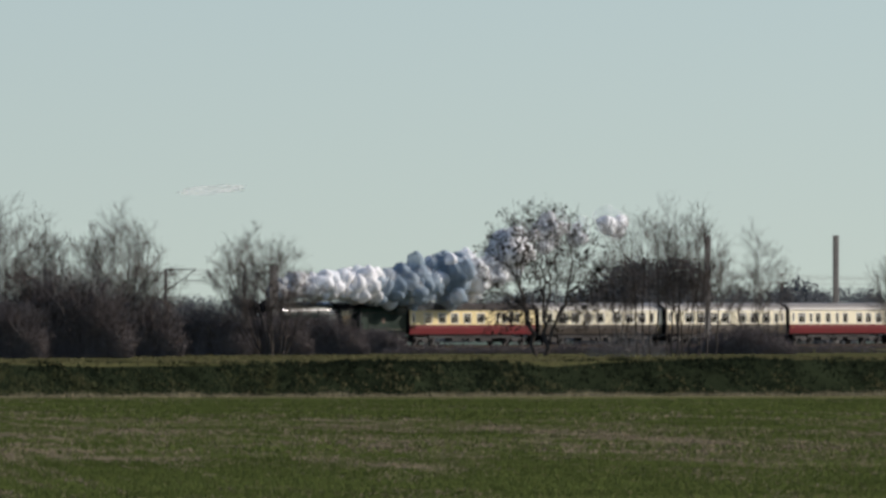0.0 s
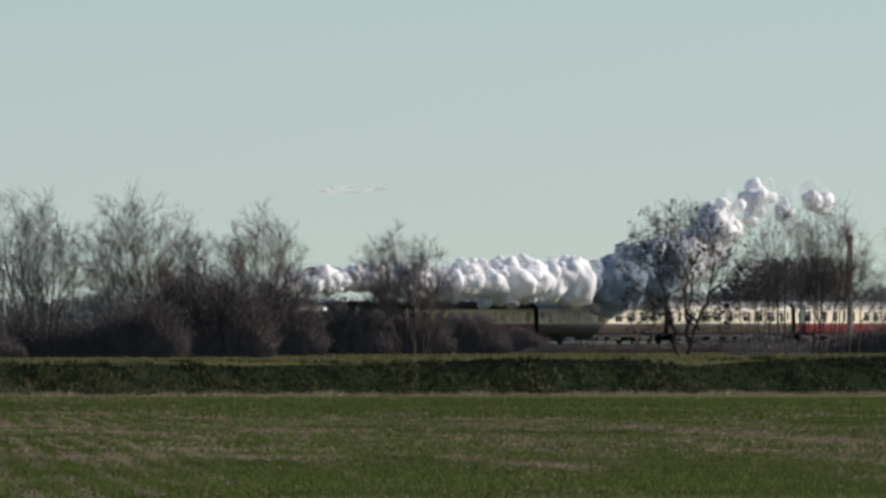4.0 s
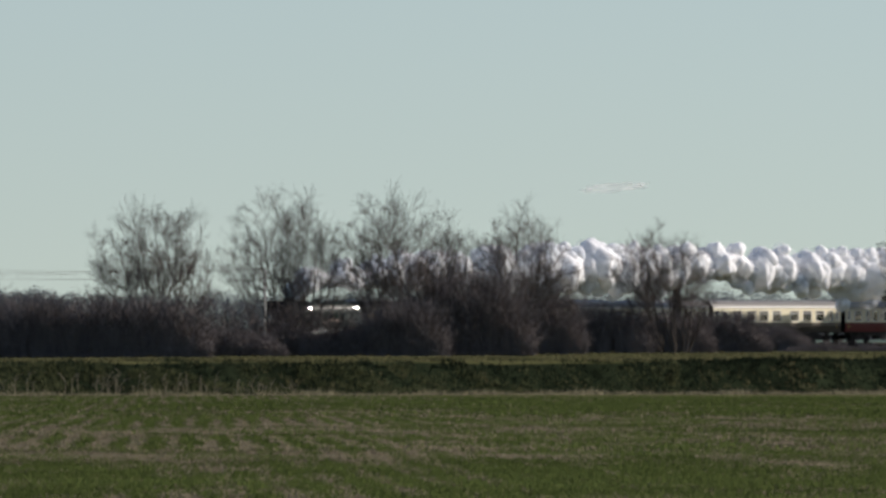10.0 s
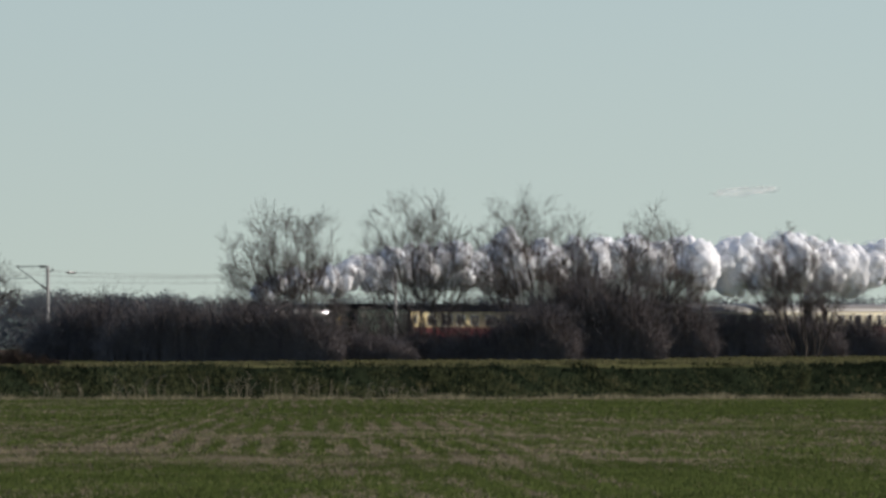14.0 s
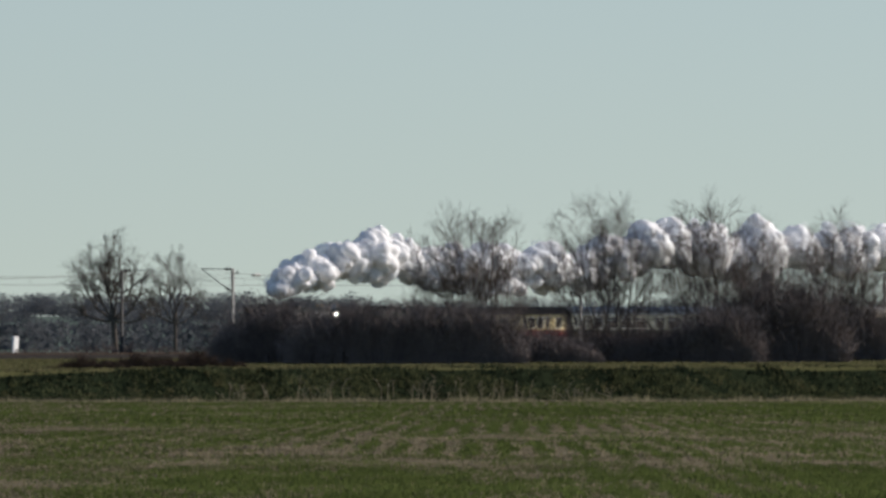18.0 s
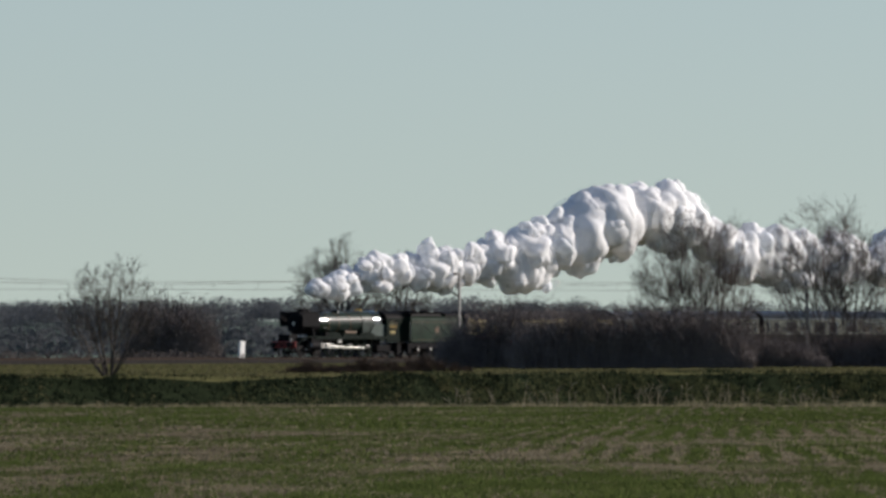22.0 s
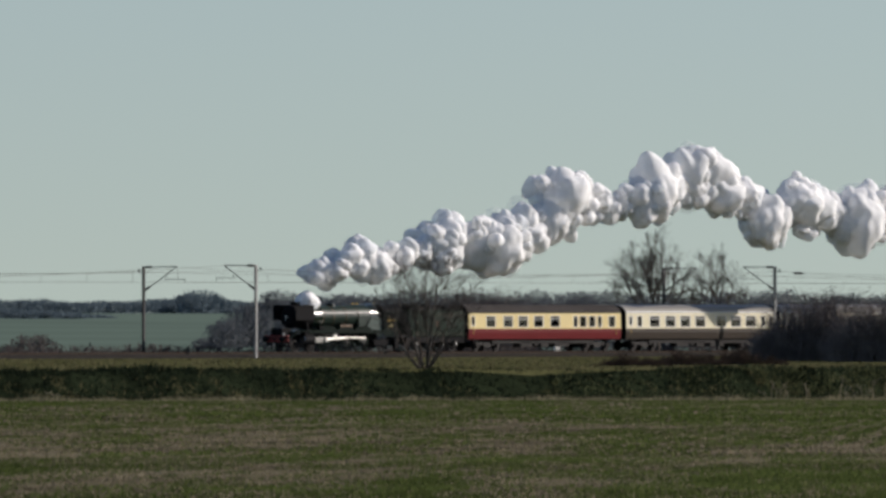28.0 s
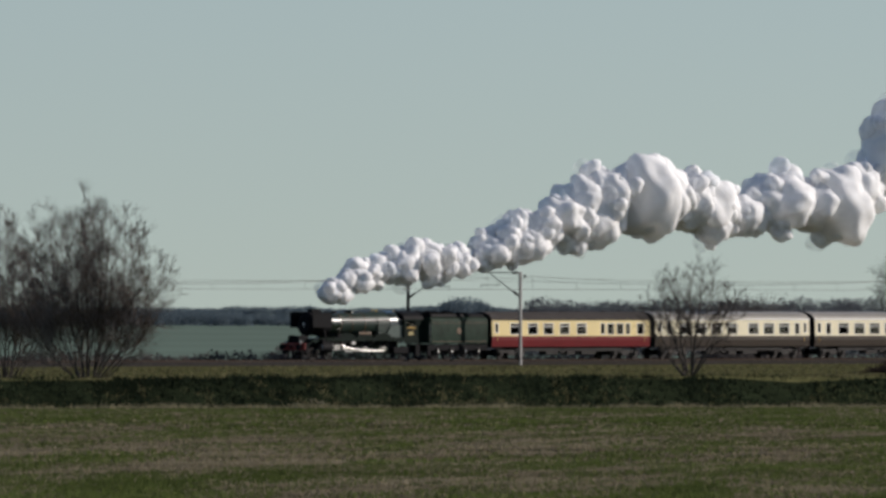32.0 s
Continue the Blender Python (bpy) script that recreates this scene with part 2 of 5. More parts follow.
# ---- mesh helpers ----
def mesh_of(name, verts, faces, mat, smooth=False):
    me = bpy.data.meshes.new(name)
    me.from_pydata([tuple(v) for v in verts] if not isinstance(verts, np.ndarray) else verts.tolist(), [], faces if not isinstance(faces, np.ndarray) else faces.tolist())
    me.materials.append(mat)
    if smooth:
        me.shade_smooth()
    return me


def finish(bm, name, mat, smooth=False):
    me = bpy.data.meshes.new(name)
    bm.to_mesh(me)
    bm.free()
    me.materials.append(mat)
    if smooth:
        me.shade_smooth()
        me.set_sharp_from_angle(angle=radians(40))
    return me


def part(name, bm, mat, parent, label="", smooth=False, at=None):
    ob = new(name, bm if isinstance(bm, bpy.types.Mesh) else finish(bm, name, mat, smooth))
    ob.parent = parent
    if at is not None:
        ob.matrix_basis = at
    if label:
        tagged(ob, label)
    return ob


def thing(name, label, category, group="", kind="", at=None):
    ob = new(name)
    ob.empty_display_size = 0.5
    if at is not None:
        ob.matrix_basis = at
    return tagged(ob, label, category, group, kind)


def box(bm, c, size, bevel=0.0, m=None):
    mat = Matrix.Translation(c) @ (m or Matrix.Identity(4)) @ Matrix.Diagonal((*size, 1))
    r = bmesh.ops.create_cube(bm, size=1.0, matrix=mat)
    if bevel:
        vs = set(r["verts"])
        es = [e for e in bm.edges if e.verts[0] in vs and e.verts[1] in vs]
        bmesh.ops.bevel(bm, geom=es, offset=bevel, segments=2, affect="EDGES", profile=0.6)
    return bm


def rod(bm, a, b, r0, r1=None, seg=10, caps=True):
    a, b = Vector(a), Vector(b)
    d = b - a
    m = Matrix.Translation((a + b) / 2) @ d.to_track_quat("Z", "Y").to_matrix().to_4x4()
    bmesh.ops.create_cone(bm, cap_ends=caps, segments=seg, radius1=r0, radius2=r0 if r1 is None else r1, depth=d.length, matrix=m)
    return bm


def prism(bm, outline, axis, lo, hi):
    """Extrudes an outline of (a, b) pairs along an axis: 'x' takes (y, z), 'y' takes (x, z)."""
    def pt(a, b, c):
        return (c, a, b) if axis == "x" else (a, c, b)
    v0 = [bm.verts.new(pt(a, b, lo)) for a, b in outline]
    v1 = [bm.verts.new(pt(a, b, hi)) for a, b in outline]
    k = len(outline)
    for i in range(k):
        bm.faces.new((v0[i], v0[(i + 1) % k], v1[(i + 1) % k], v1[i]))
    bm.faces.new(v0[::-1])
    bm.faces.new(v1)
    bmesh.ops.recalc_face_normals(bm, faces=bm.faces)
    return bm


def bm_new():
    return bmesh.new()


def tubes(segs, sides=3):
    """Verts and faces of many tapered tubes: rows of (x0,y0,z0,x1,y1,z1,r0,r1)."""
    a = np.asarray(segs, dtype=float)
    p0, p1, r0, r1 = a[:, 0:3], a[:, 3:6], a[:, 6], a[:, 7]
    d = p1 - p0
    d /= np.maximum(np.linalg.norm(d, axis=1), 1e-6)[:, None]
    ref = np.where(np.abs(d[:, 2:3]) < 0.9, [[0, 0, 1.0]], [[1.0, 0, 0]])
    e1 = np.cross(d, ref)
    e1 /= np.linalg.norm(e1, axis=1)[:, None]
    e2 = np.cross(d, e1)
    k = len(a)
    verts = np.zeros((k, 2 * sides, 3))
    for i in range(sides):
        w = 2 * math.pi * i / sides
        o = math.cos(w) * e1 + math.sin(w) * e2
        verts[:, i] = p0 + o * r0[:, None]
        verts[:, sides + i] = p1 + o * r1[:, None]
    base = (np.arange(k) * 2 * sides)[:, None]
    fs = []
    for i in range(sides):
        j = (i + 1) % sides
        fs.append(base + np.array([[i, j, sides + j, sides + i]]))
    return verts.reshape(-1, 3), np.concatenate(fs)


# ---- ground: one sheet with field, bank, meadow, formation and far rise ----
def smooth(a, b, x):
    t = min(1.0, max(0.0, (x - a) / (b - a)))
    return t * t * (3 - 2 * t)


def wob(x, y, k):
    return noise.noise(Vector((x * k, y * k, 3.7)))


def ground_z(x, y):
    s, p = sp(x, y)
    edge = 2.2 * wob(s, 0, 0.03) + 1.0 * wob(s, 9, 0.12)
    field = -0.00424 * max(y, -200.0) + 0.03 * wob(x, y, 0.05)
    if p > 184:
        return field
    near = MEADOW_Z + 0.10 * wob(x, y, 0.04)
    if p > 160:
        lip = 0.05 * smooth(160, 166, p) + 0.10 * wob(s, 4, 0.08)
        k = smooth(169 + edge, 173.5 + edge, p)
        return (near + lip) * (1 - k) + (field + 0.06 * wob(s, 2, 0.3)) * k
    if p > 6:
        return near
    if p > -14:
        return MEADOW_Z + 0.05
    q = math.atan2(x, y) * FOCAL + AIM0
    left = 1 - smooth(-1500, -300, q)
    far = -2.6 + (3.6 * left + 1.0 * (1 - left)) * smooth(1600, 3200, y) - 10.0 * smooth(3300, 4600, y)
    k = min(1.0, (-14 - p) / 40.0)
    return near * (1 - k) + far * k


def make_ground():
    ss = sorted(set([-4800, -3600, -2600, -1800, -1200, -800] + list(range(-560, 1021, 7)) + [1080, 1160, 1300, 1500, 1900, 2600, 3600]))
    ps = sorted(set([-4700, -4200, -3700, -3200, -2800, -2400, -2000, -1600, -1300, -1000, -800, -600, -450, -320, -230, -160, -110, -70, -45, -30, -20, -14, -8, -2, 3, 8, 14]
                    + list(range(22, 160, 12)) + [160 + 0.8 * i for i in range(31)] + list(range(190, 900, 12)) + [960, 1060, 1200, 1500, 2000, 2800]))
    verts, faces = [], []
    for s in ss:
        for p in ps:
            v = along(s, p)
            verts.append((v.x, v.y, ground_z(v.x, v.y)))
    k = len(ps)
    for i in range(len(ss) - 1):
        for j in range(k - 1):
            a = i * k + j
            faces.append((a, a + 1, a + k + 1, a + k))
    me = mesh_of("ground", verts, faces, M_FIELD, True)
    me.materials.append(M_BANKSHADE)
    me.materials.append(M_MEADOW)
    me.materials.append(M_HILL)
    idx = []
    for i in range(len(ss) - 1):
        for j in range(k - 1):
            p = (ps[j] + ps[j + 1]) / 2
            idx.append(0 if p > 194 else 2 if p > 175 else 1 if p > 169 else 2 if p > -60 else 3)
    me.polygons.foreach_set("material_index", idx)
    tagged(new("ground", me), "flat farmland with a sown field, a grass bank and meadow", "ground", kind="structure")


make_ground()

RNG = np.random.default_rng(5)


def blades(name, pts, h, w, mat, label, category, lean=0.5, per=4, kind="stuff", spread=1.0):
    """Tufts: at every point some narrow upright triangles."""
    k = len(pts)
    P = np.repeat(np.asarray(pts, dtype=float), per, axis=0)
    H = np.repeat(h, per) * RNG.uniform(0.55, 1.15, k * per)
    W = np.repeat(w, per) * RNG.uniform(0.6, 1.3, k * per)
    P[:, :2] += RNG.normal(0, 1, (k * per, 2)) * (np.repeat(h, per) * 0.6 * spread)[:, None]
    yaw = RNG.uniform(0, math.pi, k * per)
    side = np.stack([np.cos(yaw) * W / 2, np.sin(yaw) * W / 2 * 0.6, np.zeros(k * per)], 1)
    tip = np.stack([RNG.normal(0, lean, k * per) * H, RNG.normal(0, lean, k * per) * H, H], 1)
    verts = np.stack([P - side, P + side, P + tip], 1).reshape(-1, 3)
    faces = np.arange(k * per * 3).reshape(-1, 3)
    return tagged(new(name, mesh_of(name, verts, faces, mat)), label, category, kind=kind)


def field_points(count, y0, y1, az=0.083):
    y = np.sqrt(RNG.uniform(y0 * y0, y1 * y1, count))
    a = RNG.uniform(-az, az, count)
    x = y * np.tan(a)
    s = (x - T0.x) * U.x + (y - T0.y) * U.y
    p = (x - T0.x) * N.x + (y - T0.y) * N.y
    return x, y, s, p


def patch(x, y, k1):
    return np.array([noise.noise(Vector((a * k1, b * k1, 0.3))) for a, b in zip(x, y)])


def grow_field():
    rows = [(170, 330, 80000, 0.07, 0.034), (330, 560, 66000, 0.09, 0.06), (560, 1010, 60000, 0.12, 0.13)]
    green, straw, gh, sh, gw, sw = [], [], [], [], [], []
    for y0, y1, count, h, w in rows:
        x, y, s, p = field_points(count, y0, y1)
        lane = (x - 0.0046 * y) + 0.12 * np.sin(y * 0.03) + 0.04 * np.sin(y * 0.11 + x)
        drill = np.sin(2 * math.pi * lane / 0.82)
        # the drilled rows show in one part of the field only, and are broken there
        az = np.arctan2(x, y) * FOCAL + AIM0
        rowed = np.exp(-((az + 330) / 520.0) ** 2) * np.clip(0.6 + 1.8 * patch(x, y * 0.12, 0.12), 0, 1.3)
        big = 0.5 * patch(x, y * 0.2, 0.04) + 1.0 * patch(x, y * 0.05, 0.35) + 0.9 * patch(x, y * 0.06, 1.1)
        odd = RNG.uniform(-1, 1, count)
        z = -0.00424 * y
        share = 0.12 + 0.42 * (np.clip((y - 235) / 70, 0, 1) - np.clip((y - 520) / 160, 0, 1))
        share = share + 0.14 * np.clip((-az - 900) / 700, 0, 1) - 0.22 * np.clip((az + 100) / 600, 0, 1)
        is_straw = (1.15 * drill * rowed + 0.9 * odd + 1.2 * big > 0.75 - 1.7 * share) & (p > 205)
        is_straw |= (p < 205) & (RNG.random(count) < 0.35)
        ok = p > 186
        for m, pts, hh, ww in ((ok & ~is_straw, green, gh, gw), (ok & is_straw, straw, sh, sw)):
            pts.append(np.stack([x, y, z], 1)[m])
            hh.append(np.full(m.sum(), h))
            ww.append(np.full(m.sum(), w))
    blades("crop_seedlings", np.concatenate(green), np.concatenate(gh), np.concatenate(gw), M_CROP, "young green crop leaves growing in drilled rows", "crop", per=4)
    blades("stubble", np.concatenate(straw), np.concatenate(sh) * 0.8, np.concatenate(sw), M_STRAW, "pale straw stubble and bare drill rows between the crop", "stubble", per=3, lean=0.8)


def grow_bank():
    def strip(count, s0, s1, p0, p1):
        s = RNG.uniform(s0, s1, count)
        p = RNG.uniform(p0, p1, count)
        pts = [along(a, b) for a, b in zip(s, p)]
        return np.array([(v.x, v.y, ground_z(v.x, v.y) - 0.02) for v in pts])
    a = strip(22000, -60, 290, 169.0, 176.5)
    blades("bank_grass", a, RNG.uniform(0.08, 0.44, len(a)) * (0.7 + 0.6 * np.abs(np.sin(a[:, 0] * 0.9) * np.cos(a[:, 0] * 0.37))), np.full(len(a), 0.2), M_SHADEGRASS, "rough grass on the flood bank, darkened in colour for its shade", "grass", per=3, lean=0.35)
    a = strip(6000, -60, 290, 150, 169.5)
    blades("lip_grass", a, RNG.uniform(0.08, 0.2, len(a)), np.full(len(a), 0.16), M_DRYGRASS, "sunlit yellowed grass along the top of the bank", "grass", per=3, lean=0.4)
    b = strip(12000, -90, 300, 12, 160)
    blades("meadow_grass", b, RNG.uniform(0.08, 0.20, len(b)), np.full(len(b), 0.2), M_DRYGRASS, "yellowed winter grass on the flat meadow", "grass", per=3, lean=0.45)
    c = strip(9000, -70, 300, 175, 190)
    blades("margin_grass", c, RNG.uniform(0.10, 0.42, len(c)) * (0.5 + np.abs(np.sin(c[:, 0] * 0.31) * np.sin(c[:, 0] * 0.83 + 1))), np.full(len(c), 0.10), M_MARGIN, "tangled pale grass along the field margin", "grass", per=3, lean=0.6)


def bank_sward():
    """Greener, lighter grass on part of the bank; sunlight is put into its colour."""
    q = np.clip(RNG.normal(-330, 430, 17000), -1250, 480)
    k = np.tan((q - AIM0) / FOCAL)
    p = RNG.uniform(169.3, 176.0, len(q))
    y = (T0.dot(N) + p) / (k * N.x + N.y)
    pts = np.array([(a * b, b, ground_z(a * b, b) - 0.02) for a, b in zip(k, y)])
    tuft = patch(pts[:, 0], pts[:, 1], 0.35)
    pts = pts[tuft > -0.12]
    blades("bank_sward", pts, RNG.uniform(0.10, 0.42, len(pts)), np.full(len(pts), 0.13), M_LITSWARD, "green grass on a stretch of the bank, sunlight put into its colour", "grass", per=3, lean=0.45)


def tussocks(name, count, s0, s1, p0, p1, hmin, hmax, mat, label, seed):
    """Clumps of longer grass with gaps between them."""
    rr = np.random.default_rng(seed)
    pts, hs = [], []
    for _ in range(count):
        v = along(rr.uniform(s0, s1), rr.uniform(p0, p1))
        h = rr.uniform(hmin, hmax)
        for _ in range(rr.integers(5, 14)):
            x, y = v.x + rr.normal(0, 0.5), v.y + rr.normal(0, 0.5)
            pts.append((x, y, ground_z(x, y) - 0.02))
            hs.append(h * rr.uniform(0.6, 1.1))
    blades(name, np.array(pts), np.array(hs), np.full(len(pts), 0.07), mat, label, "grass", per=4, lean=0.35, spread=0.5)


tussocks("lip_tussocks", 420, -60, 290, 167.5, 171.5, 0.15, 0.5, M_SHADEGRASS, "rough grass tussocks along the lip of the bank", 21)
tussocks("foot_tussocks", 520, -60, 290, 174.0, 178.5, 0.15, 0.45, M_MARGIN, "bleached grass tussocks at the foot of the bank", 22)
tussocks("bank_tussocks", 380, -60, 290, 170.5, 174.5, 0.2, 0.5, M_DRYGRASS, "yellowed grass tussocks on the bank", 23)


def dead_stalks():
    """Pale dead weed stalks in loose groups at the foot of the bank."""
    rr = random.Random(8)
    for q0, q1, count, tall in ((-760, -640, 13, 1.7), (-640, -500, 12, 1.7), (-520, -420, 10, 1.5), (-300, -180, 16, 1.3), (-900, -780, 12, 1.2), (-420, -330, 14, 1.4), (-2160, -2130, 4, 1.3)):
        segs = []
        centre = None
        for i in range(count):
            q = rr.uniform(q0, q1)
            k = math.tan(bearing(q))
            y = (T0.dot(N) + 175.5 + rr.uniform(-1.5, 4.0)) / (k * N.x + N.y)
            p = Vector((k * y, y, ground_z(k * y, y)))
            centre = centre or p.copy()
            h = tall * rr.uniform(0.25, 1.05)
            p = p - centre
            m = p + Vector((rr.gauss(0, 0.12), 0, h * 0.6))
            t = m + Vector((rr.gauss(0, 0.25), 0, h * 0.4))
            segs += [(*p, *m, 0.026, 0.022), (*m, *t, 0.022, 0.014)]
            for _ in range(4):
                f = m + (t - m) * rr.random()
                e = f + Vector((rr.gauss(0, 0.18), rr.gauss(0, 0.1), rr.uniform(0.05, 0.3)))
                segs.append((*f, *e, 0.022, 0.014))
        v, f = tubes(segs, 4)
        ob = new("dead_stalks", mesh_of("dead_stalks", v, f, M_STALK))
        ob.matrix_basis = Matrix.Translation(centre)
        tagged(ob, "pale dead weed stalks at the foot of the bank", "weeds", "weeds along the bank", "stuff")


grow_field()
grow_bank()
bank_sward()
dead_stalks()


# ---- trees ----
class Tree:
    """Limbs that split again and again towards the tips of a crown."""
    def __init__(self, seed, tips, tip_r, grow, wild, twig, droop, sprays):
        self.rr = np.random.default_rng(seed)
        self.tips, self.tip_r, self.grow = tips, tip_r, grow
        self.wild, self.twig, self.droop, self.sprays = wild, twig, droop, sprays
        self.thick, self.thin, self.ends = [[]], [], []

    def seg(self, a, b, r0, r1):
        (self.thick[-1] if r0 > 0.045 else self.thin).append((*a, *b, r0, r1))

    def bend(self, a, b, r0, r1, parts):
        ln = np.linalg.norm(b - a)
        p = a
        for i in range(1, parts + 1):
            k = i / parts
            q = a + (b - a) * k
            if i < parts:
                q = q + self.rr.normal(0, self.wild * ln / parts, 3)
            self.seg(p, q, r0 + (r1 - r0) * (k - 1 / parts), r0 + (r1 - r0) * k)
            p = q

    def spray(self, a, b, d):
        rr = self.rr
        for _ in range(self.sprays):
            p = a + (b - a) * rr.uniform(0.1, 1.0)
            e = d * 0.8 + rr.normal(0, 0.45, 3) + np.array([0, 0, self.droop])
            e = e / np.linalg.norm(e) * self.twig * rr.uniform(0.4, 1.1)
            self.seg(p, p + e, self.tip_r * 0.8, self.tip_r * 0.45)
            self.ends.append(p + e)

    def split(self, p, d, idx):
        rr, n = self.rr, len(idx)
        c = self.tips[idx].mean(0)
        v = c - p
        dist = max(0.05, np.linalg.norm(v))
        r0 = self.tip_r * n ** self.grow
        if n == 1:
            self.bend(p, c, r0, self.tip_r * 0.7, 2)
            self.spray(p, c, v / dist)
            self.spray(p, c, v / dist)
            return
        f = rr.uniform(0.30, 0.46)
        nd = v / dist * 0.62 + d * 0.38 + np.array([0, 0, 0.06])
        nd /= np.linalg.norm(nd)
        q = p + nd * dist * f
        rel = self.tips[idx] - q
        rel = rel / np.maximum(np.linalg.norm(rel, axis=1), 0.05)[:, None]
        rel = rel - rel.mean(0)
        ax = np.linalg.eigh(rel.T @ rel + np.eye(3) * 1e-6)[1][:, 2]
        order = np.argsort(rel @ ax)
        cut = min(n - 1, max(1, int(round(n * rr.uniform(0.28, 0.72)))))
        r1 = self.tip_r * max(cut, n - cut) ** self.grow
        self.bend(p, q, r0, max(r1, r0 * 0.82), 3 if n > 20 else 2)
        if n < 16:
            self.spray(p, q, nd)
        self.split(q, nd, idx[order[:cut]])
        self.split(q, nd, idx[order[cut:]])


def bare_tree(base, height, half, seed, label, mat=None, stems=1, feet=0.0, lean=0.0, tips=420, mid=0.55, low=0.25, tip_r=0.013, grow=0.44, wild=0.16, twig=0.7, droop=0.35, sprays=2, leaves=0, rough=0.2, shell=0.5, trunk=0.1, base_w=0.5):
    rr = np.random.default_rng(seed)
    pts = []
    ph = rr.uniform(0, 6, 3)
    while len(pts) < tips:
        z = rr.uniform(low, 1.0)
        k = (z - mid) / (1 - mid) if z > mid else (mid - z) / (mid - low)
        w = math.sqrt(max(0.0, 1 - k * k)) if z > mid else 1 - (1 - base_w) * k ** 1.6
        u = rr.uniform(-1, 1, 2)
        rho = math.hypot(*u)
        if rho > 1 or rr.random() > w * w or rr.random() > shell + (1 - shell) * max(rho, (z - mid) / (1 - mid)) ** 2:
            continue
        w *= 1 - rough * (0.5 + 0.5 * math.sin(7 * z + ph[0] + 2 * np.sign(u[0])) * math.sin(11 * z + ph[1] + 2 * u[1]))
        top = 1 - rough * 0.35 * (0.5 + 0.5 * math.sin(5 * u[0] + ph[2]) * math.sin(9 * u[0] + ph[0]))
        pts.append((u[0] * w * half + lean * z * height, u[1] * w * half * 0.8, z * top * height - twig * 0.4))
    pts = np.array(pts)
    t = Tree(seed + 1000, pts, tip_r, grow, wild, twig, droop, sprays)
    if stems == 1:
        foot = np.array([0.0, 0, -0.15])
        fork = np.array([lean * height * 0.1, 0, trunk * height])
        r0 = tip_r * tips ** grow
        t.bend(foot, fork, r0 * 1.25, r0, 3)
        t.split(fork, np.array([lean, 0, 1.0]) / math.hypot(1, lean), np.arange(tips))
    else:
        order = np.argsort(pts[:, 0] + rr.normal(0, half * 0.25, tips))
        cuts = np.linspace(0, tips, stems + 1) + np.concatenate([[0], rr.uniform(-0.3, 0.3, stems - 1) * tips / stems, [0]])
        for i in range(stems):
            idx = order[int(cuts[i]):int(cuts[i + 1])]
            k = (i + 0.5) / stems * 2 - 1
            foot = np.array([k * half * feet + rr.normal(0, 0.12), rr.normal(0, 0.4), -0.15])
            d = np.array([k * 0.25 + lean * 0.5 + rr.normal(0, 0.06), rr.normal(0, 0.1), 1.0])
            t.split(foot, d / np.linalg.norm(d), idx)
            t.thick.append([])
    ob = thing("bare_tree", label, "tree", at=Matrix.Translation(base))
    for limb in t.thick:
        if limb:
            v, f = tubes(limb, 6)
            part("trunk" if stems == 1 else "stem", mesh_of("stem", v, f, M_BARK, True), None, ob)
    v, f = tubes(t.thin, 3)
    part("crown", mesh_of("crown", v, f, mat or M_TWIG), None, ob, "fine bare twigs")
    if leaves:
        ends = np.array(t.ends)
        pick = ends[rr.integers(0, len(ends), leaves)] + rr.normal(0, 0.06, (leaves, 3))
        verts, faces = [], []
        for c in pick:
            e1, e2 = rr.normal(0, 0.075, 3), rr.normal(0, 0.075, 3)
            k = len(verts)
            verts += [c - e1, c - e2, c + e1, c + e2]
            faces.append((k, k + 1, k + 2, k + 3))
        part("leaf_clumps", mesh_of("leaf_clumps", np.array(verts), faces, M_LEAF), None, ob, "last dark leaves and seed clusters")
    return ob


def grow_limb(rr, out, p, d, length, r, level, cfg):
    """A limb with its side branches, down to the twigs; out takes the pieces by level."""
    n = (4, 3, 2, 2)[level]
    step = length / n
    nodes = [p]
    r1 = r * (0.45 if level < 2 else 0.5)
    for i in range(n):
        d = (d + Vector((rr.gauss(0, cfg["wild"]), rr.gauss(0, cfg["wild"]), rr.gauss(0, cfg["wild"]) + cfg["up"]))).normalized()
        q = nodes[-1] + d * step
        out[level].append((*nodes[-1], *q, r + (r1 - r) * i / n, r + (r1 - r) * (i + 1) / n))
        nodes.append(q)
    if level == 3:
        return
    share = min(1.25, 0.2 + length / cfg["ref"]) if level == 1 else 1.0
    for _ in range(max(2, round(cfg["kids"][level] * share))):
        f = rr.uniform(0.12, 1.0) * n
        i = min(n - 1, int(f))
        b = nodes[i] + (nodes[i + 1] - nodes[i]) * (f - i)
        side = Vector((rr.gauss(0, 1), rr.gauss(0, 1), rr.gauss(0, 0.7)))
        side = (side - side.dot(d) * d).normalized()
        ang = rr.uniform(0.35, 0.85)
        e = d * math.cos(ang) + side * math.sin(ang)
        grow_limb(rr, out, b, e, length * (rr.uniform(0.42, 0.80) if level < 2 else rr.uniform(0.6, 1.15)) * (1.15 - 0.45 * f / n), max(0.0085, r * 0.42), level + 1, cfg)


